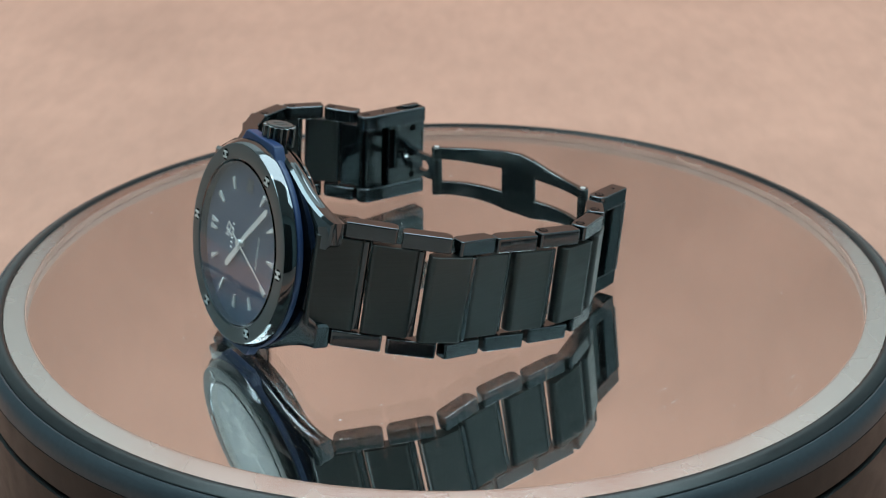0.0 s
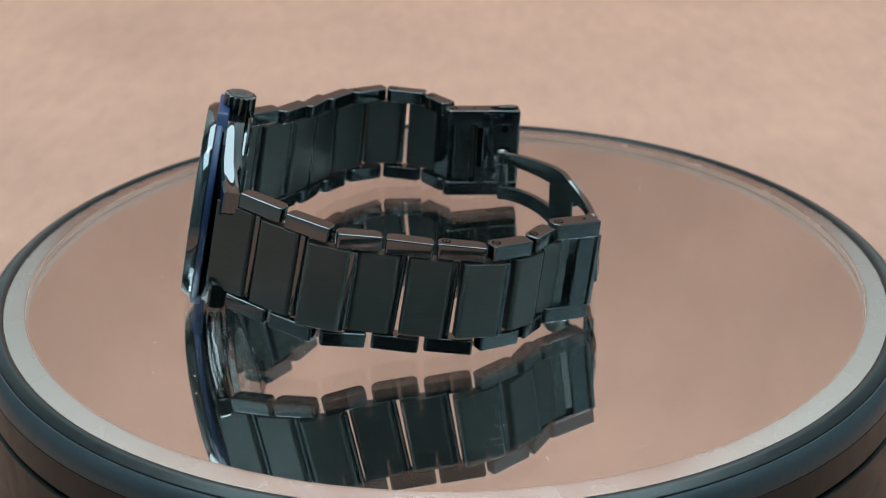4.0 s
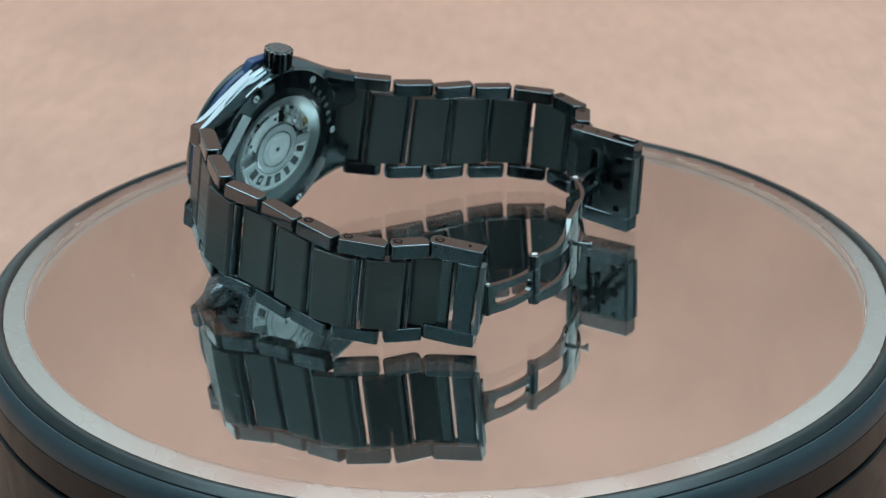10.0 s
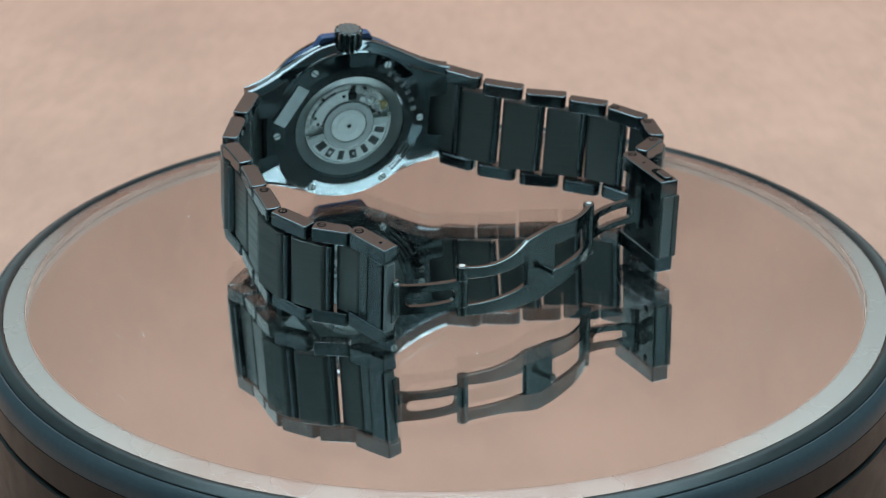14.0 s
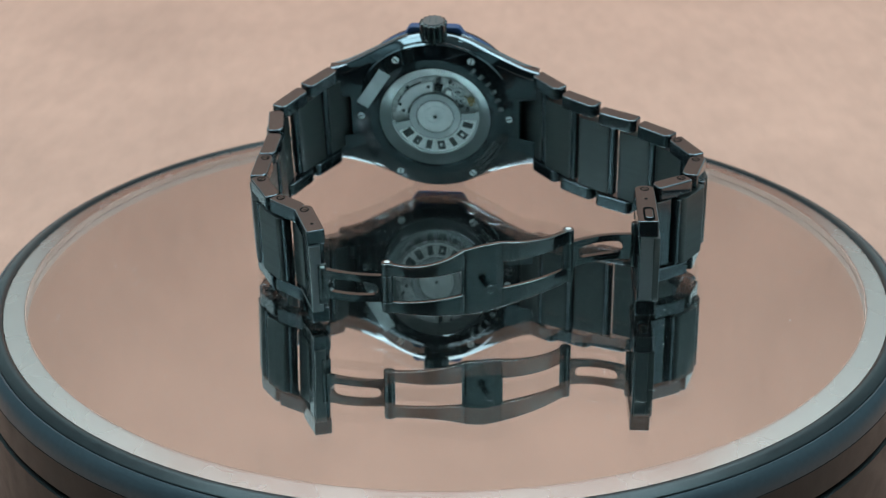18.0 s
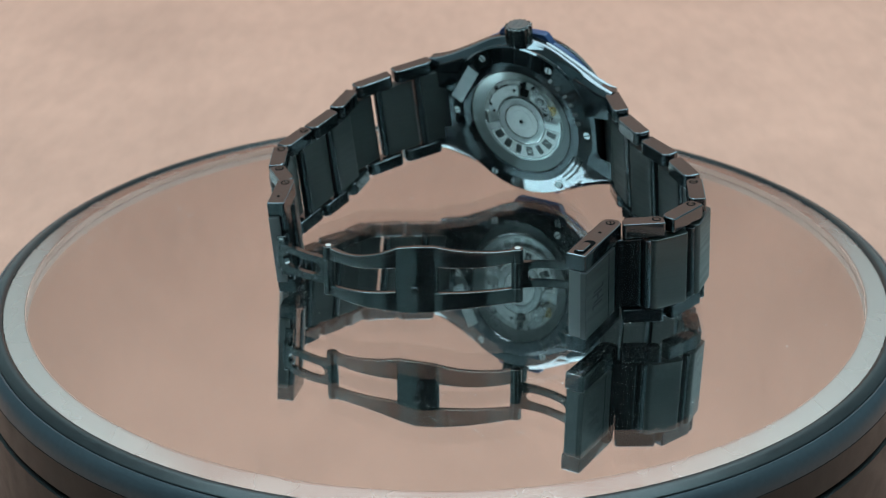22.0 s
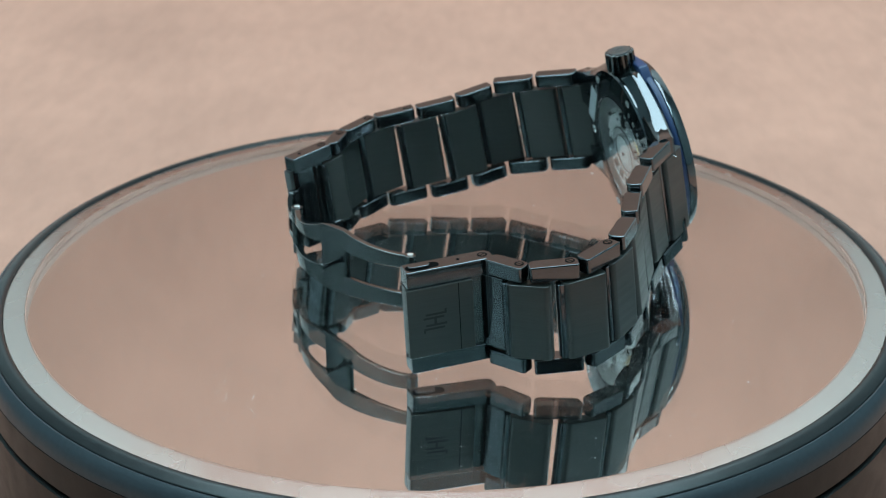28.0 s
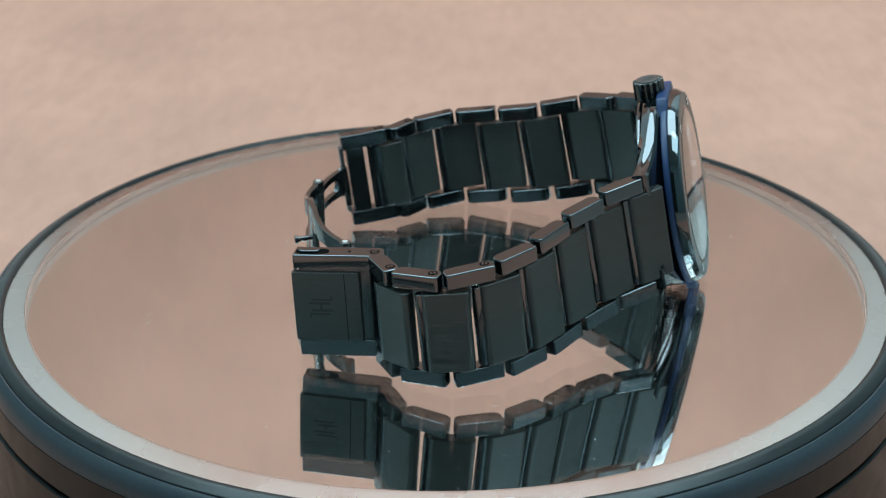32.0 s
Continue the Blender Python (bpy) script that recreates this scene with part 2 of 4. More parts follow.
def added_dark_screen():
    """A softly folded black sheet, added unseen behind the camera so polished faces reflect black."""
    bm = bmesh.new()
    n = 76
    rows = [[bm.verts.new(((-0.55 + 1.10 * i / n) * 1000, (-1.575 + 0.012 * math.sin(i * 0.9) + off) * 1000, z * 1000)) for i in range(n + 1)]
            for off in (0, -0.004) for z in (-0.79, 1.30)]
    for i in range(n):
        bm.faces.new((rows[0][i], rows[0][i + 1], rows[1][i + 1], rows[1][i]))
        bm.faces.new((rows[2][i], rows[3][i], rows[3][i + 1], rows[2][i + 1]))
        bm.faces.new((rows[1][i], rows[1][i + 1], rows[3][i + 1], rows[3][i]))
        bm.faces.new((rows[0][i], rows[2][i], rows[2][i + 1], rows[0][i + 1]))
    for i in (0, n):
        bm.faces.new((rows[0][i], rows[1][i], rows[3][i], rows[2][i]))
    return tagged(part("added_dark_screen", bm, SCREEN_BLACK), "folded black screen added out of view to darken polished reflections", "cloth")


added_dark_screen()


def backdrop_paper():
    half, front, back, r, top = 0.288, -0.24, 0.60, 0.16, 1.15
    prof = [(front + (back - r - front) * i / 20, TABLE_Z) for i in range(21)]
    prof += [(back - r + r * math.sin(a), TABLE_Z + r - r * math.cos(a)) for a in [math.pi / 2 * i / 12 for i in range(1, 13)]]
    prof += [(back, TABLE_Z + r + (top - r) * i / 12) for i in range(1, 13)]
    bm = bmesh.new()
    rows = [[bm.verts.new((x * 1000, y * 1000, z * 1000)) for y, z in prof] for x in (-half, half)]
    low = [[bm.verts.new((x * 1000, (y + (0.0006 if z > TABLE_Z + r else 0)) * 1000, (z - (0.0006 if z <= TABLE_Z + r else 0)) * 1000)) for y, z in prof] for x in (-half, half)]
    for i in range(len(prof) - 1):
        bm.faces.new((rows[0][i], rows[1][i], rows[1][i + 1], rows[0][i + 1]))
        bm.faces.new((low[0][i], low[0][i + 1], low[1][i + 1], low[1][i]))
        for s in (0, 1):
            bm.faces.new((rows[s][i], rows[s][i + 1], low[s][i + 1], low[s][i]))
    for i in (0, -1):
        bm.faces.new((rows[0][i], rows[1][i], low[1][i], low[0][i]))
    ob = part("backdrop", bm, PAPER)
    return tagged(ob, "pink-beige suede-like backdrop paper curving up behind the turntable", "backdrop", kind="structure")


backdrop_paper()


def foam_board():
    board = part("foam_board", moved(box(1800, 12, 1150, 1.5), Matrix.Translation((0, 612, 575 + TABLE_Z * 1000))), BOARD)
    return tagged(board, "white foam board standing behind the pink-beige paper", "board")


foam_board()


def studio_table():
    base = tagged(new("studio_table"), "plain pale laminate table under the backdrop paper", "table")
    base.location = (0, 0, -0.8)
    up = -base.location.z * 1000
    part("tabletop", moved(box(1900, 1300, 30, 3), Matrix.Translation((0, 0, up + TABLE_Z * 1000 - 16))), TABLE, base)
    for sx in (-1, 1):
        for sy in (-1, 1):
            h = up + TABLE_Z * 1000 - 31
            part("leg", moved(box(50, 50, h, 3), Matrix.Translation((sx * 880, sy * 590, h / 2))), TABLE, base)


studio_table()


# ---- turntable ----
def turntable():
    base = tagged(new("turntable"), "round satin-black display turntable on pink-beige paper", "turntable")
    base.location = (0.0, 0.0004, TABLE_Z)
    d = -TABLE_Z * 1000
    part("foot", lathe([(0, 0), (97, 0), (98.6, 1), (99.5, 3), (99.8, d - 12.9), (98.6, d - 12.3), (0, d - 12.3)], 160, False), PLASTIC, base)
    part("platter", lathe([(0, d - 11.9), (98.6, d - 11.9), (99.6, d - 11.4), (99.46, d - 5.5), (99.3, d - 5.42), (94.0, d - 5.42), (93.95, d - 4.95), (0, d - 4.95)], 160, False),
         PLASTIC, base)
    part("ring", lathe([(97.05, d - 5.4), (97.05, d - 1.25), (97.4, d - 1.2), (98.2, d - 1.9), (98.8, d - 3.0), (99.2, d - 4.2), (99.4, d - 5.3), (99.1, d - 5.38)], 160), RIM, base,
         "slate-black plastic rim with a rounded sloping face", angle=35)
    part("inner_lip", lathe([(93.98, d - 4.9), (97.0, d - 4.9), (97.0, d - 1.25), (96.8, d - 0.95), (95.6, d - 0.2), (94.8, d + 0.02), (94.3, d - 0.08), (93.98, d - 0.5)], 160), LIP, base,
         "dark satin inner lip", angle=35)
    return base


turntable()


def round_mirror():
    plate = tagged(new("round_mirror"), "round mirror with sloping glass rim, lying on the turntable", "mirror")
    plate.location = (0.0, 0.0004, 0)
    part("silvering", lathe([(0, -4.85), (89.5, -4.85), (89.5, -4.75), (0, -4.75)], 160, False), SILVER, plate)
    part("bevel", lathe([(89.52, -4.85), (89.52, 0), (90.1, -0.04), (93.86, -0.57), (93.86, -4.85)], 160), BEVEL, plate, "bevelled mirror rim, tinted pinkish to tone its reflection", angle=6)
    part("glass_edge", lathe([(89.30, -4.64), (89.44, -4.64), (89.44, -0.012), (89.30, -0.012)], 160), PAPER_TONE, plate, "ground glass edge, coloured like the paper's mirror image")
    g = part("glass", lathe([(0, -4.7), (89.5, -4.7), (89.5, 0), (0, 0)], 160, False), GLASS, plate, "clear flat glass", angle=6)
    g.visible_shadow = False
    rng = random.Random(5)
    bm = bmesh.new()
    for i in range(90):
        r, a = 88 * math.sqrt(rng.random()), rng.random() * 6.283
        s = rng.choice((0.05, 0.06, 0.08, 0.12)) * (1 + rng.random())
        ring = [bm.verts.new((r * math.cos(a) + s * (0.5 + rng.random()) * math.cos(k * 1.2566), r * math.sin(a) + s * (0.4 + rng.random() * 0.6) * math.sin(k * 1.2566), 0.01)) for k in range(5)]
        top = bm.verts.new((r * math.cos(a), r * math.sin(a), 0.01 + s * 0.7))
        for k in range(5):
            bm.faces.new((ring[k], ring[(k + 1) % 5], top))
    # two small clusters of scuffs
    for cx, cy, spread, count, lean in ((35.5, 57, 7.0, 6, 1.95), (22, 68, 6.0, 4, 2.1), (37, -60, 6.0, 6, 0.6), (60, -58, 4.0, 4, 0.4), (-50, 40, 9.0, 4, 1.2)):
        for i in range(count):
            x, y = cx + rng.gauss(0, spread / 2), cy + rng.gauss(0, spread / 2)
            a, run, w = lean + rng.gauss(0, 0.25), rng.choice((0.2, 0.3, 0.5, 1.2)), 0.028
            dx, dy = math.cos(a) * run, math.sin(a) * run
            nx, ny = -math.sin(a) * w, math.cos(a) * w
            bm.faces.new([bm.verts.new((x + p * dx + q * nx, y + p * dy + q * ny, 0.015)) for p, q in ((-1, -0.3), (0, -1), (1, -0.3), (1, 0.3), (0, 1), (-1, 0.3))])
    tagged(part("dust", bm, DUST, plate, "pale dust specks", smooth=False), kind="stuff")
    return plate


mirror = round_mirror()

# ---- wristwatch: x towards six o'clock, y from the dial towards the clasp, z up ----
CENTRE = (-0.03713, -0.02635)
HEADING = -63.15
watch = tagged(new("wristwatch"), "black ceramic wristwatch with blue dial, open clasp, lying on a mirror", "wristwatch")

TILT = radians(11.5)
UP = Vector((0, math.sin(TILT), math.cos(TILT)))        # towards the crown
BACK = Vector((0, math.cos(TILT), -math.sin(TILT)))     # out of the case back
MID = Vector((0, 1.2, 20.0))
# case frame: x to six o'clock, y to the crown, z out of the dial
CASE = Matrix((Vector((1, 0, 0)), UP, -BACK)).transposed().to_4x4()
CASE.translation = MID
FRONT = CASE @ Matrix.Translation((0, 0, -0.8))
if CASE.to_3x3().determinant() < 0:
    raise ValueError("left-handed case frame")


def clock(hours, r):
    """A place on the dial by its hour."""
    a = radians(hours * 30)
    return (-r * math.cos(a), r * math.sin(a))


def case_outline(reach=24.6):
    """The tonneau outline seen from the dial: a round case that flares in a smooth curve into broad lug shoulders."""
    pts = []
    x0, x1, y1, d1 = 8.5, reach, 12.4, -0.10
    y0 = math.sqrt(20.85 ** 2 - x0 * x0)
    d0 = -x0 / y0
    n = 32
    for i in range(n + 1):
        x = reach * i / n
        if x <= x0:
            y = math.sqrt(20.85 ** 2 - x * x)
        else:
            w = x1 - x0
            u = (x - x0) / w
            y = y0 * (2 * u ** 3 - 3 * u * u + 1) + d0 * w * (u ** 3 - 2 * u * u + u) + y1 * (3 * u * u - 2 * u ** 3) + d1 * w * (u ** 3 - u * u)
        pts.append((x, y))
    # a notch between the two lugs of each end takes the first link
    notch = [(reach, 8.2), (reach - 0.3, 7.7), (20.6, 7.2)]
    pts += notch
    full = pts + [(x, -y) for x, y in reversed(pts)]
    return full + [(-x, -y) for x, y in pts[1:]] + [(-x, y) for x, y in reversed(pts[1:])]


def case_body():
    """Case with a polished flank facet that broadens towards the lugs, chamfered to the back and to the dial side."""
    outline = case_outline()
    bm = bmesh.new()

    def ring(level):
        out = []
        for x, y in outline:
            k = min(max((abs(x) - 5) / 17, 0.0), 1.0)
            k = k * k * (3 - 2 * k)
            zb, zf = 2.0 - 0.9 * k, 4.2 - 0.5 * k
            lean = (0.25 - 0.16 * k) * (zf - zb)
            if level < 3:
                z, inset = ((0.2, 2.0), ((0.2 + zb) / 2, lean + (2.0 - lean) * 0.42), (zb - 0.05, lean + 0.07))[level]
            elif level < 10:
                f = (level - 3) / 6
                z, inset = zb + (zf - zb) * f, lean * (1 - f) - 1.3 * f * (1 - f) * (1 - 0.35 * k)
            else:
                z, inset = ((zf + 0.06, 0.06), (zf + 0.5, 0.5))[level - 10]
            z -= 1.3 * max(0.0, (abs(x) - 15) / 9.6) ** 1.5        # the lugs bend towards the back
            out.append(bm.verts.new((x - math.copysign(inset * 0.35, x) * (abs(x) > 1), y - math.copysign(inset, y), z)))
        return out
    rings = [ring(k) for k in range(12)]
    n = len(outline)
    for a, b in zip(rings, rings[1:]):
        for i in range(n):
            bm.faces.new((a[i], a[(i + 1) % n], b[(i + 1) % n], b[i]))
    # round well in the back for the movement
    well = [[bm.verts.new((13.6 * x / math.hypot(x, y), 13.6 * y / math.hypot(x, y), z)) for x, y in outline] for z in (0.2, 2.6)]
    for a, b in ((rings[0], well[0]), (well[0], well[1])):
        for i in range(n):
            bm.faces.new((a[i], a[(i + 1) % n], b[(i + 1) % n], b[i]))
    bm.faces.new(well[1])
    # seat of the bezel
    seat = [bm.verts.new((16.5 * x / math.hypot(x, y), 16.5 * y / math.hypot(x, y), 5.3)) for x, y in outline]
    for i in range(n):
        bm.faces.new((rings[-1][i], rings[-1][(i + 1) % n], seat[(i + 1) % n], seat[i]))
    bm.faces.new(seat)
    return bm


def screw_mesh(r, h):
    """A slotted screw head: two bars and a bridge, cut from a round."""
    a = moved(box(r * 0.42, r * 1.55, h, 0.03, 1), Matrix.Translation((-r * 0.48, 0, h / 2)))
    b = moved(box(r * 0.42, r * 1.55, h, 0.03, 1), Matrix.Translation((r * 0.48, 0, h / 2)))
    c = moved(box(r * 0.7, r * 0.5, h, 0.03, 1), Matrix.Translation((0, 0, h / 2)))
    return joined(a, b, c)


def screw(r, place, parent):
    """A bright screw in its dark recess."""
    s = part("screw", moved(screw_mesh(r, 0.14), place), STEEL, parent, "bright steel screw with a double slot")
    part("screw_recess", moved(rod(r * 1.05, 0.0, 0.04, 24), place), HOLE, parent)
    return s


def round_screw(r, place, parent, turn):
    """A bright round screw head with one slot, in a dark recess."""
    part("screw_recess", moved(rod(r * 1.25, 0.0, 0.03, 24), place), HOLE, parent)
    s = part("screw", moved(rod(r, 0.0, 0.12, 24, 0.05), place), STEEL, parent, "bright round slotted screw")
    part("screw_slot", moved(box(r * 1.9, r * 0.3, 0.03, 0), place @ Matrix.Rotation(radians(turn), 4, "Z") @ Matrix.Translation((0, 0, 0.12))), HOLE, parent, smooth=False)
    return s


def watch_case():
    case = part("case", moved(case_body(), CASE), CERAMIC, watch, angle=30)
    for sx in (-1, 1):
        for sy in (-1, 1):
            round_screw(0.8, CASE @ Matrix.Translation((sx * 20.9, sy * 10.9, 0.1)) @ Matrix.Rotation(math.pi, 4, "X"), case, 40 * sx + 15 * sy)
    # blue sandwich layer with an ear at the crown and one opposite
    layer = lathe([(15, 5.8), (20.3, 5.8), (20.5, 6.1), (20.5, 6.9), (20.3, 7.1), (15, 7.1)], 128)
    blue = part("bezel_gasket", moved(layer, FRONT), BLUE, watch, "dark blue resin ring between case and bezel")
    for sy in (1, -1):
        ear = prism([(-8.0, 18.2), (8.0, 18.2), (6.9, 19.7), (6.0, 21.1), (5.3, 21.5), (-5.3, 21.5), (-6.0, 21.1), (-6.9, 19.7)], 5.0, 7.3, 0.35)
        part("ear", moved(ear, FRONT @ Matrix.Diagonal((1, sy, 1, 1))), BLUE, blue)
    # bezel
    prof = [(16.05, 7.0), (20.1, 7.0), (20.35, 7.3), (20.15, 8.3), (19.5, 9.25), (19.3, 9.4), (16.5, 9.4), (16.1, 9.1)]
    bezel = part("bezel", moved(lathe(prof, 128), FRONT), SATIN, watch, "satin black ceramic bezel with six screws")
    edge = lathe([(19.5, 9.3), (20.25, 8.28), (20.43, 7.3), (20.3, 7.2), (20.0, 8.2), (19.3, 9.2)], 128)
    part("inner_edge", moved(lathe([(16.02, 9.05), (16.1, 9.12), (16.46, 9.42), (16.56, 9.41), (16.3, 9.0)], 128), FRONT), CERAMIC, bezel, "thin polished inner edge")
    part("polished_edge", moved(edge, FRONT), CERAMIC, bezel, "polished bezel flank")
    for k in range(6):
        x, y = clock(2 * k, 17.75)
        screw(1.1, FRONT @ Matrix.Translation((x, y, 9.4)) @ Matrix.Rotation(radians(90 + (0, 7, -6, 4, 10, -8)[k]), 4, "Z"), bezel)
    return case


watch_case()


def watch_dial():
    dial = part("dial", moved(lathe([(0, 7.4), (16.2, 7.4), (16.2, 7.6), (0, 7.6)], 96, False), FRONT), DIAL, watch, "dark blue sunburst dial")
    part("rehaut", moved(lathe([(15.75, 7.55), (16.04, 7.55), (16.04, 8.9), (15.95, 8.9)], 96), FRONT), DIAL_DARK, dial, "dark blue flange round the dial")
    for hour in range(1, 13):
        if hour == 3:
            continue
        for off in ((-0.75, 0.75) if hour == 12 else (0,)):
            bar = prism([(-1.25, -0.22), (1.25, -0.55), (1.25, 0.55), (-1.25, 0.22)], -0.25, 0.25, 0.1, 1)
            x, y = clock(hour, 12.0)
            part("index", moved(bar, FRONT @ Matrix.Translation((x, y, 7.85)) @ Matrix.Rotation(radians(180 - hour * 30), 4, "Z") @ Matrix.Translation((0, off, 0))),
                 STEEL, dial, "faceted bright steel hour marker")
    x, y = clock(3.0, 11.6)
    part("date_window", moved(box(2.6, 3.0, 0.1, 0.03, 1), FRONT @ Matrix.Translation((x, y, 7.64))), DIAL_DARK, dial, "dark date window")
    for off in (-0.55, 0.55):
        part("date_bar", moved(box(1.3, 0.5, 0.06, 0), FRONT @ Matrix.Translation((x, y + off, 7.71))), GREY_PRINT, dial, "small pale date figure", smooth=False)
    # maker's mark as plain strokes
    for off in (-0.55, 0.55):
        part("emblem_bar", moved(box(1.6, 0.3, 0.15, 0.03, 1), FRONT @ Matrix.Translation((-6.6, off, 7.66))), STEEL, dial)
    part("emblem_bar", moved(box(0.5, 1.1, 0.15, 0.03, 1), FRONT @ Matrix.Translation((-6.6, 0, 7.66))), STEEL, dial)
    for k in range(6):
        part("name_bar", moved(box(0.8, 0.35, 0.05, 0), FRONT @ Matrix.Translation((-4.6, (k - 2.5) * 0.95, 7.64))), PRINT, dial, "pale printed mark", smooth=False)
    curve = bpy.data.curves.new("lettering", "FONT")
    curve.body, curve.size, curve.align_x, curve.align_y, curve.extrude = "AUTOMATIC", 1.15 * MM, "CENTER", "CENTER", 0.02 * MM
    word = new("lettering", curve)
    dg = bpy.context.evaluated_depsgraph_get()
    me = bpy.data.meshes.new_from_object(word.evaluated_get(dg))
    bpy.data.objects.remove(word)
    me.materials.clear()
    me.materials.append(FILM)
    text = new("lettering", me)
    text.parent = dial
    place = FRONT @ Matrix.Translation((6.2, 0, 7.64)) @ Matrix.Rotation(radians(90), 4, "Z")
    place.translation *= MM
    text.matrix_basis = place
    tagged(text, "small white printed dial lettering")

    def hand(name, hours, length, tail, width, z):
        w = width / 2
        shape = prism([(-tail, -w * 0.8), (length - 0.8, -w), (length, -w * 0.35), (length, w * 0.35), (length - 0.8, w), (-tail, w * 0.8)], z, z + 0.25, 0.06, 1)
        return part(name, moved(shape, FRONT @ Matrix.Rotation(radians(180 - hours * 30), 4, "Z")), STEEL, dial, "bright steel " + name.replace("_", " "))
    hand("hour_hand", 10.3, 8.0, 1.5, 1.5, 7.95)
    hand("minute_hand", 4.45, 13.4, 1.5, 1.25, 8.25)
    part("hand_hub", moved(rod(0.8, 7.6, 8.9, 20, 0.1), FRONT), STEEL, dial)
    # seconds hand about its own axle, so that it can tick round
    z = 8.6
    blade = prism([(-3.0, -0.2), (13.6, -0.11), (13.6, 0.11), (-3.0, 0.2)], z, z + 0.15)
    loop = joined(*[moved(box(2.6, 0.3, 0.15, 0), Matrix.Translation((-4.2, o, z + 0.075))) for o in (-0.75, 0.75)],
                  *[moved(box(0.3, 1.8, 0.15, 0), Matrix.Translation((o, 0, z + 0.075))) for o in (-2.95, -4.2, -5.45)])
    sec = part("second_hand", joined(blade, loop), STEEL, dial, "thin steel seconds hand with a looped tail", smooth=False)
    m = FRONT.copy()
    m.translation *= MM
    crystal = part("crystal", moved(lathe([(0, 9.0), (16.0, 9.0), (16.0, 9.35), (15.7, 9.5), (0, 9.5)], 96, False), FRONT), SAPPHIRE, watch, "clear sapphire crystal over the dial")
    crystal.visible_shadow = False
    return sec, m


second_hand, DIAL_FRAME = watch_dial()


def crown():
    teeth = 15
    pts = []
    for i in range(teeth * 6):
        a = 2 * math.pi * i / (teeth * 6)
        r = (3.2, 3.22, 3.2, 2.85, 2.6, 2.85)[i % 6]
        pts.append((r * math.cos(a), r * math.sin(a)))
    # crown axis runs along the case's y
    m = CASE @ Matrix.Translation((0, 0, 2.5)) @ Matrix.Rotation(radians(-90), 4, "X")
    body = part("crown", moved(prism(pts, 19.8, 24.0, 0.25), m), STEEL_BLACK, watch, "fluted black winding crown")
    part("crown_cap", moved(rod(2.45, 23.95, 24.25, 40, 0.15), m), SATIN, body)
    for off in (-0.7, 0.7):
        part("crown_mark", moved(box(0.45, 2.2, 0.08, 0), m @ Matrix.Translation((off, 0, 24.27))), GREY_PRINT, body, smooth=False)
    part("crown_tube", moved(rod(2.0, 18.5, 20.5, 32), m), CERAMIC, body)


crown()


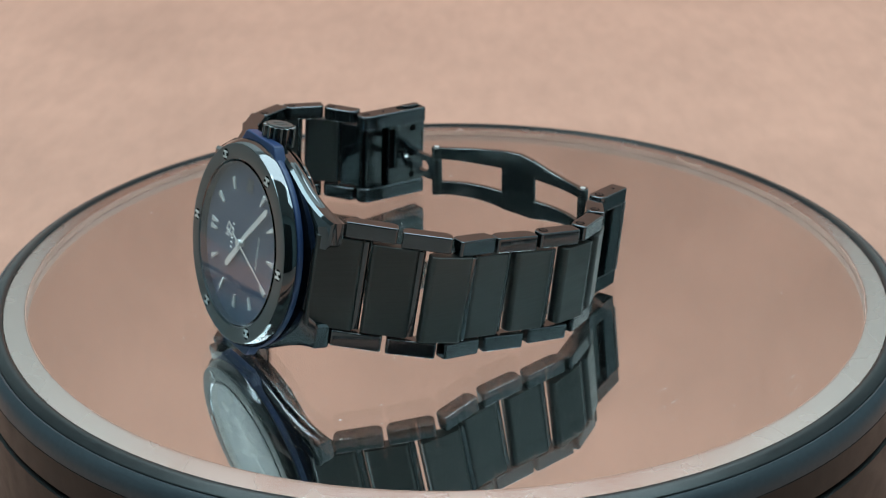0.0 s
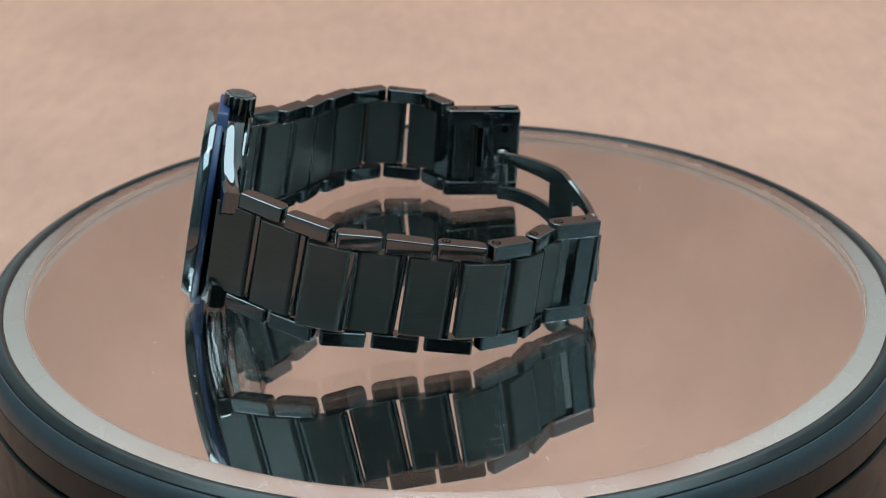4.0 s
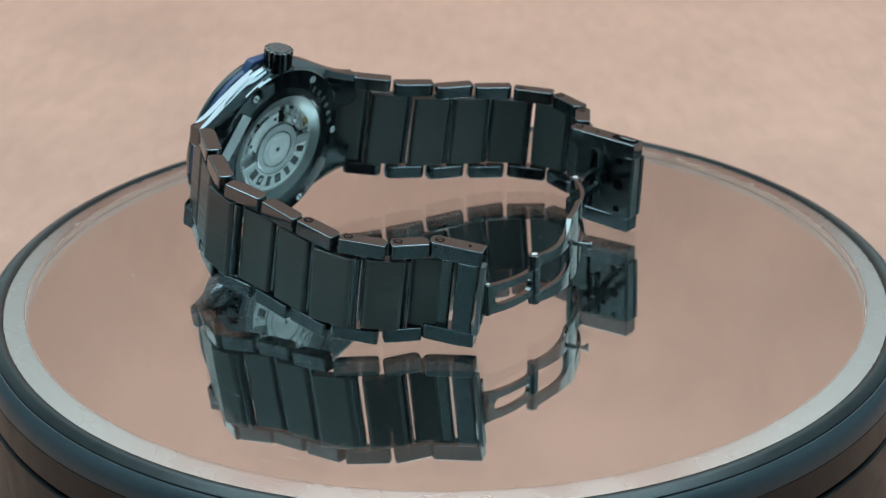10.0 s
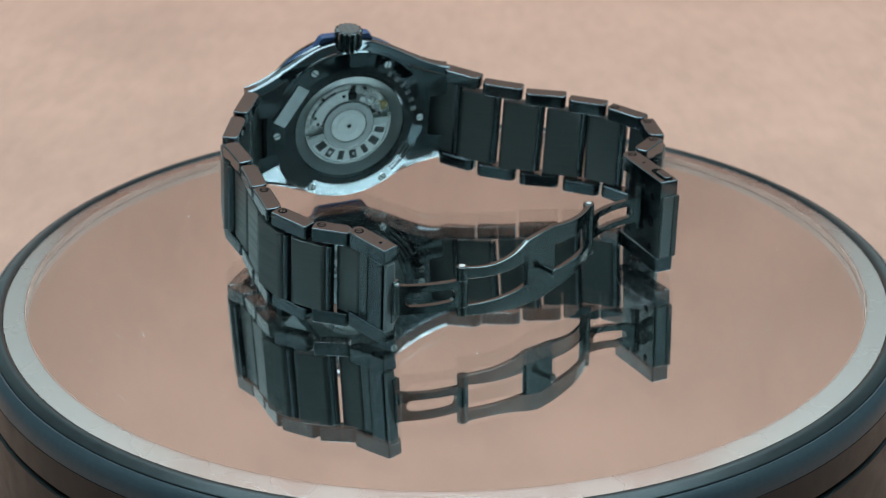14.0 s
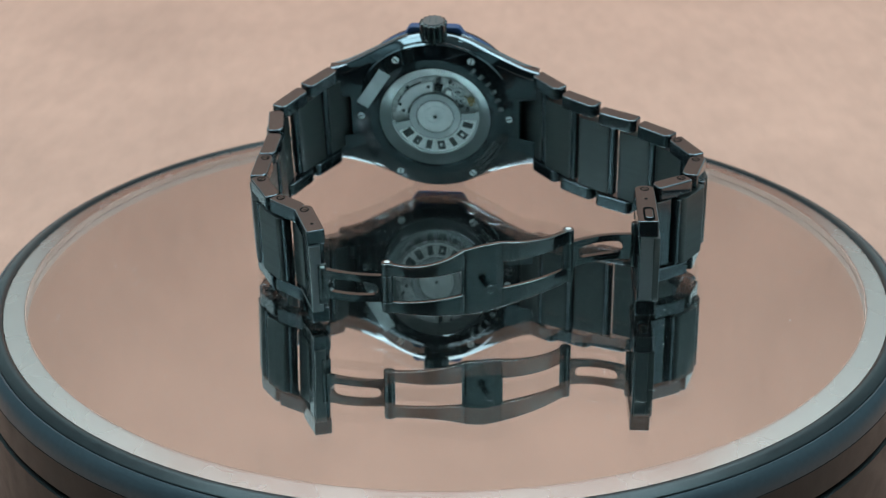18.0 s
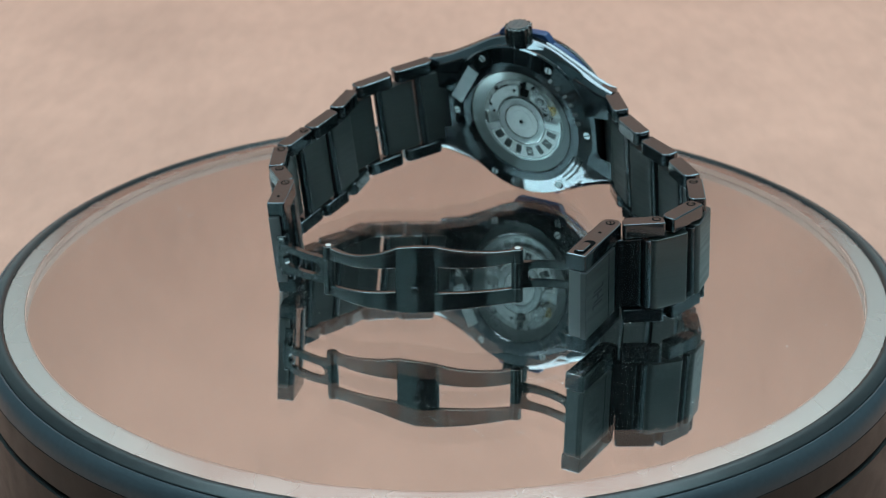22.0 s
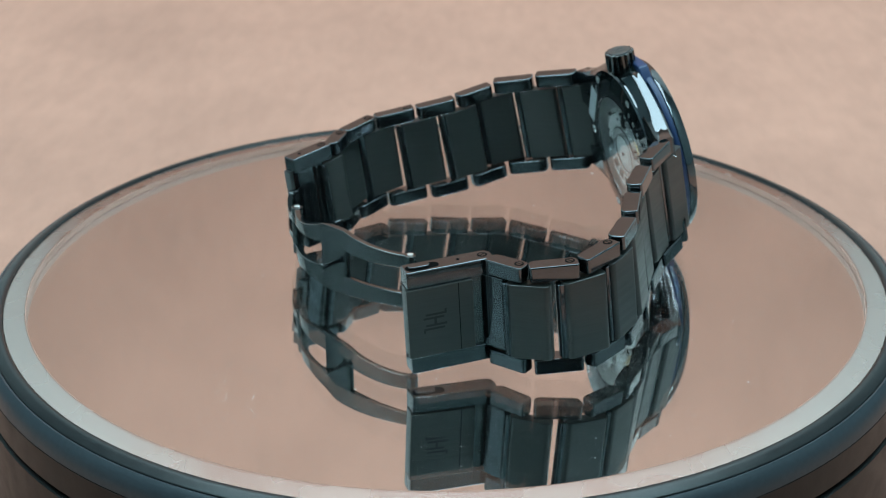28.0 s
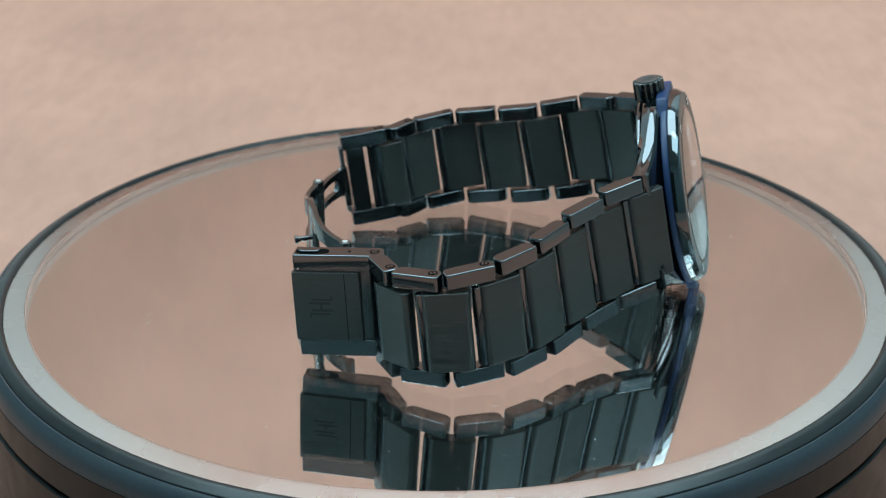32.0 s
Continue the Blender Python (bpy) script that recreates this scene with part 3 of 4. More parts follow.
def case_back():
    back = part("case_back", moved(lathe([(13.4, 0.6), (19.5, 0.6), (19.5, 0.2), (19.2, -0.2), (16.2, -0.7), (15.6, -0.8), (13.6, -0.8), (13.2, -0.5)], 128), CASE), CERAMIC, watch,
                "black case back ring with screws and a display window", angle=8)
    for k in range(6):
        x, y = clock(2 * k, 17.6)
        round_screw(0.85, CASE @ Matrix.Translation((x, y, -0.52)) @ Matrix.Rotation(math.pi, 4, "X"), back, 17 + 61 * k)
    film = box(3.1, 10.6, 0.08, 0.02, 1)
    part("film_strip", moved(film, CASE @ Matrix.Translation((14.3, 7.6, -0.92)) @ Matrix.Rotation(radians(33), 4, "Z")), FILM, back,
         "strip of pale grey protective film")
    # maker's name as plain marks along the ring
    for k in range(6):
        a = 0.35 + k * 0.29
        x, y = clock(a, 15.9)
        part("name_bar", moved(box(1.3, (1.0, 0.8, 0.9, 0.6, 1.0, 0.8)[k], 0.06, 0), CASE @ Matrix.Translation((x, y, -0.83)) @ Matrix.Rotation(radians(180 - a * 30), 4, "Z")), GREY_PRINT, back, smooth=False)
    for row in range(3):
        for k in range(9):
            a = 10.35 + k * 0.10
            x, y = clock(a, 15.2 + row * 1.1)
            part("fine_bar", moved(box(0.45, 0.6, 0.05, 0), CASE @ Matrix.Translation((x, y, -0.80 + row * 0.10)) @ Matrix.Rotation(radians(180 - a * 30), 4, "Z")), FAINT, back, smooth=False)
    # movement seen through the window
    mov = part("movement", moved(lathe([(0, 2.4), (13.6, 2.4), (13.6, 1.6), (0, 1.6)], 80, False), CASE), MOVEMENT, watch, "steel automatic movement behind the window")
    part("rim", moved(lathe([(10.55, 1.7), (13.35, 1.7), (13.35, -0.25), (13.15, -0.25), (10.8, 0.75), (10.55, 0.95)], 96), CASE), GREY_STEEL, mov, "grey conical ring round the movement")

    def arc(r0, r1, a0, a1, z0, z1, n=32):
        inner = [(r0 * math.cos(a), r0 * math.sin(a)) for a in [a0 + (a1 - a0) * i / n for i in range(n + 1)]]
        outer = [(r1 * math.cos(a), r1 * math.sin(a)) for a in [a1 + (a0 - a1) * i / n for i in range(n + 1)]]
        return prism(inner + outer, z0, z1, 0.08, 1)
    GEAR = CASE @ Matrix.Diagonal((0.955, 0.955, 1, 1))
    # rotor: hub with turned rings, bright ring, and a heavy lower half with dark inlaid marks
    part("rotor_weight", moved(arc(6.5, 10.3, radians(176), radians(344), 0.25, 0.8), GEAR), ROTOR, mov, "bright brushed rotor weight")
    part("rotor_rim", moved(arc(10.3, 11.0, radians(170), radians(350), 0.1, 0.9), GEAR), STEEL, mov)
    part("rotor_ring", moved(lathe([(4.6, 0.1), (6.2, 0.0), (6.4, 0.15), (6.4, 0.7), (4.6, 0.7)], 64), GEAR), STEEL, mov)
    part("rotor_hub", moved(lathe([(0, 0.0), (1.0, 0.0), (1.05, 0.1), (2.0, 0.1), (2.05, 0.0), (3.0, 0.0), (3.05, 0.12), (4.5, 0.18), (4.5, 0.7), (0, 0.7)], 64, False), GEAR), ROTOR, mov)
    part("hub_gap", moved(lathe([(6.38, 0.15), (6.55, 0.15), (6.55, 0.3), (6.38, 0.3)], 64), GEAR), HOLE, mov)
    part("hub_gap", moved(lathe([(4.5, 0.08), (4.72, 0.08), (4.72, 0.3), (4.5, 0.3)], 64), GEAR), HOLE, mov)
    part("hub_screw", moved(rod(0.5, -0.2, 0.0, 16, 0.05), GEAR), STEEL_BLACK, mov)
    for k in range(7):
        a = radians(196 + k * 21.5)
        wide = (1.5, 1.9, 1.3, 1.8, 1.4, 1.7, 2.0)[k]
        part("inlay_bar", moved(moved(box(2.5, wide, 0.12, 0), Matrix.Rotation(a, 4, "Z") @ Matrix.Translation((8.4, 0, 0.22))), GEAR), MOVEMENT_INLAY, mov, "dark cut in the rotor weight", smooth=False)
        if k % 2:
            part("inlay_core", moved(moved(box(0.9, wide * 0.4, 0.14, 0), Matrix.Rotation(a, 4, "Z") @ Matrix.Translation((8.4, 0, 0.23))), GEAR), ROTOR, mov, smooth=False)
    for a in (180, 340):
        part("rotor_spoke", moved(moved(box(4.4, 2.0, 0.5, 0.1, 1), Matrix.Rotation(radians(a), 4, "Z") @ Matrix.Translation((8.2, 0, 0.42))), GEAR), STEEL, mov, "bright rotor spoke")
    # bridges, wheels and jewels in the upper half
    part("bridge", moved(arc(6.9, 9.7, radians(8), radians(88), 0.35, 1.6), GEAR), ROTOR, mov, "bright silver bridge")
    part("bridge", moved(arc(9.9, 11.0, radians(2), radians(96), 0.8, 1.6), GEAR), MOVEMENT, mov)
    part("bridge", moved(arc(6.9, 8.3, radians(112), radians(138), 0.5, 1.6, 12), GEAR), ROTOR, mov)
    part("bridge", moved(arc(9.2, 11.0, radians(100), radians(166), 0.9, 1.6, 20), GEAR), MOVEMENT, mov)
    for a0, a1, r0, r1 in ((90, 104, 6.9, 8.6), (93, 99, 9.0, 10.6), (139, 160, 6.7, 7.6), (20, 32, 9.75, 9.95), (40, 70, 9.75, 9.95), (4, 14, 6.6, 6.95)):
        part("recess", moved(arc(r0, r1, radians(a0), radians(a1), 0.5, 1.58, 8), GEAR), HOLE, mov, "dark gap between bridges")

    def spot(a, r):
        return GEAR @ Matrix.Translation((r * math.cos(radians(a)), r * math.sin(radians(a)), 0))
    for a, r, w in ((132, 8.7, 1.7), (118, 9.9, 1.1), (146, 8.3, 1.2)):
        part("wheel", moved(lathe([(w * 0.62, 0.3), (w, 0.3), (w, 0.6), (w * 0.62, 0.6)], 32), spot(a, r)), STEEL, mov, "small steel wheel")
        part("wheel_arbor", moved(rod(w * 0.3, 0.25, 0.9, 16), spot(a, r)), STEEL, mov)
    for a, r, w in ((152, 10.2, 0.9), (158, 9.6, 0.6)):
        part("wheel", moved(lathe([(w * 0.4, 0.4), (w, 0.4), (w, 0.7), (w * 0.4, 0.7)], 24), spot(a, r)), GOLD, mov, "small gilt wheel")
    part("spring", moved(moved(box(3.4, 0.3, 0.2, 0.05, 1), Matrix.Rotation(radians(35), 4, "Z")), spot(150, 10.1) @ Matrix.Translation((0, 0, 0.35))), GOLD, mov, "thin gilt spring")
    for a, r in ((80, 8.4), (95, 10.4), (20, 9.2), (50, 10.4), (112, 10.5), (166, 8.3), (10, 8.0)):
        part("jewel", moved(rod(0.42, 0.28, 1.05, 16), spot(a, r)), STEEL_BLACK, mov)
    pane = part("display_window", moved(lathe([(0, -0.75), (13.3, -0.75), (13.3, -0.3), (0, -0.3)], 80, False), CASE), SAPPHIRE, watch, "clear glass window of the case back")
    pane.visible_shadow = False


case_back()

# ---- bracelet ----
# joints of the two halves: x, y, height of the upper edge; then tilt and half width of the link that follows
SIX = [(23.2, 4.4, 32.7, 11, 12.3), (28.9, 13.0, 30.55, 11, 12.1), (33.75, 21.8, 28.25, 10.5, 11.9), (32.3, 31.1, 25.85, 9, 11.7),
       (32.5, 40.95, 24.4, 8, 11.5), (32.4, 51.0, 23.35, 7.5, 11.2), (27.3, 59.5, 22.3, 7, 11.0), (20.5, 64.2, 22.1, 7, 10.9), (15.9, 74.5, 21.65, 7, 10.9)]
TWELVE = [(-23.7, 2.6, 32.3, 10, 12.6), (-30.3, 9.65, 30.3, 9, 12.35), (-38.65, 15.3, 28.3, 8, 12.1), (-47.7, 19.75, 26.8, 6, 11.9),
          (-55.3, 25.6, 25.65, 5, 11.5), (-60.4, 34.4, 24.65, 4, 11.3), (-58.2, 44.1, 23.65, 3, 11.1), (-50.9, 49.3, 23.1, 3, 10.9)]
THICK = 3.5             # depth of a side link
SIDE_H = 3.1            # height of a side link


def link_frame(a, b):
    """Frame of the link from joint a to joint b: x along the band, z towards its upper edge; and its length."""
    up = Vector((0, math.sin(radians(a[3])), math.cos(radians(a[3]))))
    top = (Vector(a[:3]) + Vector(b[:3])) / 2
    m = axes(top - up * a[4], Vector(b[:3]) - Vector(a[:3]), up)
    return m, math.hypot(b[0] - a[0], b[1] - a[1])


def half_bracelet(joints, outer, count, ends_in_plate):
    """outer: +1 or -1, the side of the band (link y) that faces outwards."""
    frames = [link_frame(joints[i], joints[i + 1]) for i in range(count)]
    for i, (m, length) in enumerate(frames):
        hw = joints[i][4]
        for s in (1, -1):
            ro, ri = 0.55, 1.5
            pts = round_rect(length - 0.55, THICK, (ro, ro, ri, ri) if outer > 0 else (ri, ri, ro, ro))
            side = part("side_link", moved(prism(pts, min(s * hw, s * (hw - SIDE_H)), max(s * hw, s * (hw - SIDE_H)), 0.3), m), CERAMIC, watch,
                        "polished black ceramic side link")
            if s > 0 and i >= 4:
                hole = moved(rod(0.92, -0.02, 0.03, 20), m @ Matrix.Translation((-length / 2 + 1.9, -outer * 0.2, hw)))
                part("pin_recess", hole, HOLE, side, "dark pin hole")
                spot = m @ Matrix.Translation((-length / 2 + 1.9, -outer * 0.2, hw)) @ Matrix.Rotation(radians(40 + 53 * i), 4, "Z")
                part("pin", moved(rod(0.6, 0.0, 0.05, 16), spot), STEEL_BLACK, side)
                part("pin_slot", moved(box(1.15, 0.22, 0.04, 0), spot @ Matrix.Translation((0, 0, 0.045))), HOLE, side, smooth=False)
    # centre links sit astride the joints
    for i in range(count + 1):
        if i == 0:
            m, length = frames[0]
            pos = m @ Vector((-length / 2, 0, 0))
            m = axes(pos, m.to_3x3() @ Vector((1, 0, 0)), m.to_3x3() @ Vector((0, 0, 1)))
        elif i == count:
            if not ends_in_plate:
                m0, l0 = frames[-1]
                tail = prism(round_rect(l0 / 2 + 1.2, THICK - 1.3, (0.7,) * 4, 3), -joints[-1][4] + SIDE_H + 0.2, joints[-1][4] - SIDE_H - 0.2, 0.2)
                part("end_barrel", moved(tail, m0 @ Matrix.Translation((l0 / 4 + 0.75, outer * 0.1, 0))), CERAMIC, watch, "dark polished barrel beside the clasp")
                break
            m0, l0 = frames[-1]
            x0 = m0.to_3x3() @ Vector((1, 0, 0))
            x1 = (Vector(joints[count + 1][:3]) - Vector(joints[count][:3])).normalized()
            pos = m0 @ Vector((l0 / 2 + 0.4, 0, 0))
            m = axes(pos, x0 * 0.45 + x1, m0.to_3x3() @ Vector((0, 0, 1)))
            length = 7.4
        else:
            (m0, l0), (m1, l1) = frames[i - 1], frames[i]
            pos = (m0 @ Vector((l0 / 2, 0, 0)) + m1 @ Vector((-l1 / 2, 0, 0))) / 2
            m = axes(pos, m0.to_3x3() @ Vector((1, 0, 0)) + m1.to_3x3() @ Vector((1, 0, 0)), m0.to_3x3() @ Vector((0, 0, 1)))
            length = (l0 + l1) / 2
        hw = joints[min(i, count - 1)][4] - SIDE_H - 0.25
        pts = round_rect(length - 1.2, THICK - 0.7, (1.0, 1.0, 0.9, 0.9) if outer > 0 else (0.9, 0.9, 1.0, 1.0), 6)
        plate = moved(prism(pts, -hw, hw, 0.2), m @ Matrix.Translation((-0.35, outer * 0.25, 0)))
        link = part("centre_link", plate, BRUSHED, watch, "brushed black ceramic centre link")
        bar = moved(prism(round_rect(1.8, 2.0, (0.6,) * 4, 3), -hw + 0.2, hw - 0.2, 0.15), m @ Matrix.Translation((length / 2 - 0.68, -outer * 0.1, 0)))
        part("hinge_barrel", bar, CERAMIC, link, "polished hinge barrel")
    return frames


six = half_bracelet(SIX, -1, 7, True)
twelve = half_bracelet(TWELVE, 1, 7, False)


# ---- clasp ----
def end_piece():
    """The plain end of the six o'clock half: a frame of two side bars and a cross bar."""
    m, length = link_frame(SIX[7], SIX[8])
    hw = 10.9
    piece = part("end_piece", moved(prism(round_rect(4.0, 3.5, (0.3, 0.3, 0.3, 0.3)), -hw + 3.3, hw - 3.3, 0.2), m @ Matrix.Translation((2.7, 0, 0))), CERAMIC, watch,
                 "black steel end piece of the bracelet")
    for s in (1, -1):
        bar = prism(round_rect(length - 0.4, 3.7, (0.3, 1.3, 1.3, 0.3)), min(s * hw, s * (hw - 3.4)), max(s * hw, s * (hw - 3.4)), 0.25)
        part("side_bar", moved(bar, m), CERAMIC, piece)
    spot = m @ Matrix.Translation((-length / 2 + 2.0, 0, hw)) @ Matrix.Rotation(radians(35), 4, "Z")
    part("pin_recess", moved(rod(0.95, -0.02, 0.03, 20), spot), HOLE, piece, "dark pin hole")
    part("pin", moved(rod(0.65, 0.0, 0.05, 16), spot), STEEL_BLACK, piece)
    part("pin_slot", moved(box(1.2, 0.22, 0.04, 0), spot @ Matrix.Translation((0, 0, 0.045))), HOLE, piece, smooth=False)
    part("pin_hole", moved(rod(0.35, 0, 0.03, 16), m @ Matrix.Translation((length / 2 - 3.2, 0, hw))), HOLE, piece, "tiny dark hole")
    part("hinge_barrel", moved(prism(round_rect(3.0, 1.5, (0.5,) * 4, 3), -hw + 3.3, hw - 3.3, 0.15), m @ Matrix.Translation((-1.8, 0, 0))), STEEL_BLACK, piece)
    part("hinge_block", moved(box(1.4, 1.9, 9.5, 0.2), m @ Matrix.Translation((length / 2 + 0.1, 0.6, -1.2))), STEEL_BLACK, piece)
    part("inner_plate", moved(box(0.9, 2.2, 15.5, 0.15), m @ Matrix.Translation((length / 2 + 0.05, -0.6, 0))), SATIN, piece)


end_piece()


def curve_path(p0, p1, bow, n=9):
    """From p0 to p1 in an even bow."""
    a, b = Vector(p0), Vector(p1)
    d = b - a
    side = Vector((-d.y, d.x)).normalized()
    return [tuple(a + d * (i / n) + side * bow * 4 * (i / n) * (1 - i / n)) for i in range(n + 1)]


def lerp(a, b, n, dip=0.0):
    return [a + (b - a) * i / n + dip * 4 * (i / n) * (1 - i / n) for i in range(n + 1)]


def slotted(path, lo, hi, thick, u0, u1, tall):
    """A strip along a path with one long round-ended slot through it."""
    n = len(path) - 1
    run = math.dist(path[0], path[-1])
    high = sum(hi) / len(hi) - sum(lo) / len(lo)
    a, b = (u1 - u0) * run / 2, high * tall / 2
    outer, inner = [], []
    for k in range(48):
        t = 2 * math.pi * k / 48
        c, d = math.cos(t), math.sin(t)
        q = min(run / 2 / max(abs(c), 1e-6), high / 2 / max(abs(d), 1e-6))
        outer.append((c * q / run + 0.5, d * q / high + 0.5))
        straight = a - b
        x = b * c + math.copysign(straight, c) * min(1.0, abs(c) * 3)
        inner.append((x / run + (u0 + u1) / 2, b * d / high + 0.5))
    for u, v in ((0, 0), (0, 1), (1, 0), (1, 1)):
        k = min(range(48), key=lambda i: math.dist(outer[i], (u, v)))
        outer[k] = (u, v)
    bm = bmesh.new()

    def at(u, v, side):
        f = min(max(u, 0.0), 1.0) * n
        i = min(int(f), n - 1)
        f -= i
        x, y = path[i][0] + (path[i + 1][0] - path[i][0]) * f, path[i][1] + (path[i + 1][1] - path[i][1]) * f
        z0, z1 = lo[i] + (lo[i + 1] - lo[i]) * f, hi[i] + (hi[i + 1] - hi[i]) * f
        t = Vector((path[i + 1][0] - path[i][0], path[i + 1][1] - path[i][1])).normalized() * thick / 2 * side
        return bm.verts.new((x - t.y, y + t.x, z0 + (z1 - z0) * v))
    loops = [[at(u, v, side) for u, v in pts] for side, pts in ((1, outer), (1, inner), (-1, inner), (-1, outer))]
    for p, q in zip(loops, loops[1:] + loops[:1]):
        for k in range(48):
            bm.faces.new((p[k], p[(k + 1) % 48], q[(k + 1) % 48], q[k]))
    rim = [e for e in bm.edges if len(e.link_faces) == 2 and e.calc_face_angle() > 0.8]
    bmesh.ops.bevel(bm, geom=rim, offset=0.1, segments=1, affect="EDGES", clamp_overlap=True)
    return bm


def deployant():
    # main blade: a plate with two rails on each side of it, then a slotted arm to each end of the bracelet
    plate = part("clasp_blade", ribbon([(-13.2, 73.0), (-16.8, 71.9), (-20.6, 69.9)], [3.6, 3.7, 4.2], [17.7, 18.4, 18.5], 1.3, 0.18), STEEL_BLACK, watch, "black steel folding clasp blade, open")
    for y, x, lo, hi in ((72.9, -13.5, 8.3, 13.2), (69.8, -20.5, 8.6, 14.0)):
        part("window_edge", moved(rod(0.62, lo, hi, 16), Matrix.Translation((x, y, 0))), STEEL_BLACK, plate)
    # ends of each rail in plan, its bow, and its upper and lower edges at both ends with their sag
    for p0, p1, bow, hi, lo in (((1.7, 75.5), (-13.4, 72.95), -1.5, (15.6, 17.7, -1.3), (12.9, 13.4, -0.4)), ((1.7, 75.5), (-13.4, 72.95), -1.5, (7.1, 8.1, -0.1), (4.9, 3.6, 0.1)),
                                ((-20.4, 70.0), (-33.6, 59.9), -1.3, (18.5, 17.3, -0.3), (14.2, 14.7, -0.3)), ((-20.4, 70.0), (-33.6, 59.9), -1.3, (8.4, 9.0, 0.2), (4.2, 5.8, 0.4))):
        path = curve_path(p0, p1, bow, 14)
        part("rail", ribbon(path, lerp(lo[0], lo[1], 14, lo[2]), lerp(hi[0], hi[1], 14, hi[2]), 1.3, 0.2), STEEL_BLACK, plate, "curved black polished rail")
    # each hinge: knuckles of the rails above and below, the arm's knuckle between
    for x, y, spans in ((1.7, 75.5, ((4.9, 7.05), (7.15, 12.8), (12.9, 15.6))), (-33.6, 59.9, ((5.8, 8.9), (9.0, 14.6), (14.7, 17.4)))):
        for lo, hi in spans:
            part("hinge_knuckle", moved(rod(1.2, lo, hi, 28, 0.18), Matrix.Translation((x, y, 0))), STEEL_BLACK, plate, "polished black hinge knuckle")
        part("pin_end", moved(rod(0.62, hi, hi + 0.12, 16, 0.04), Matrix.Translation((x, y, 0))), STEEL, plate, "bright pin end")
    # locking stud on the plate
    stud = axes((-17.5, 71.9, 10.4), (1, 0, 0), (-0.42, 0.9, -0.06))
    part("stud", moved(joined(rod(0.55, 0, 2.9, 18), rod(0.95, 2.8, 3.5, 22, 0.22)), stud), STEEL_BLACK, plate, "small polished locking stud")
    # slotted arms
    for p0, p1, bow, tops, lows, u0, u1 in (((15.0, 74.1), (2.1, 75.5), -0.9, (13.2, 12.8), (6.9, 7.15), 0.11, 0.90), ((-34.2, 59.9), (-46.6, 58.4), 1.3, (14.6, 16.2), (9.0, 10.8), 0.12, 0.86)):
        path = curve_path(p0, p1, bow)
        n = len(path) - 1
        part("clasp_arm", slotted(path, lerp(*lows, n), lerp(*tops, n), 1.1, u0, u1, 0.50), STEEL_BLACK, watch, "slotted black steel clasp arm")
    part("pivot", moved(rod(0.8, 6.8, 13.3, 20, 0.1), Matrix.Translation((15.0, 74.1, 0))), STEEL_BLACK, plate)
    part("pin_end", moved(rod(0.5, 13.3, 13.5, 16, 0.05), Matrix.Translation((15.0, 74.1, 0))), STEEL, plate, "bright pin end")


deployant()


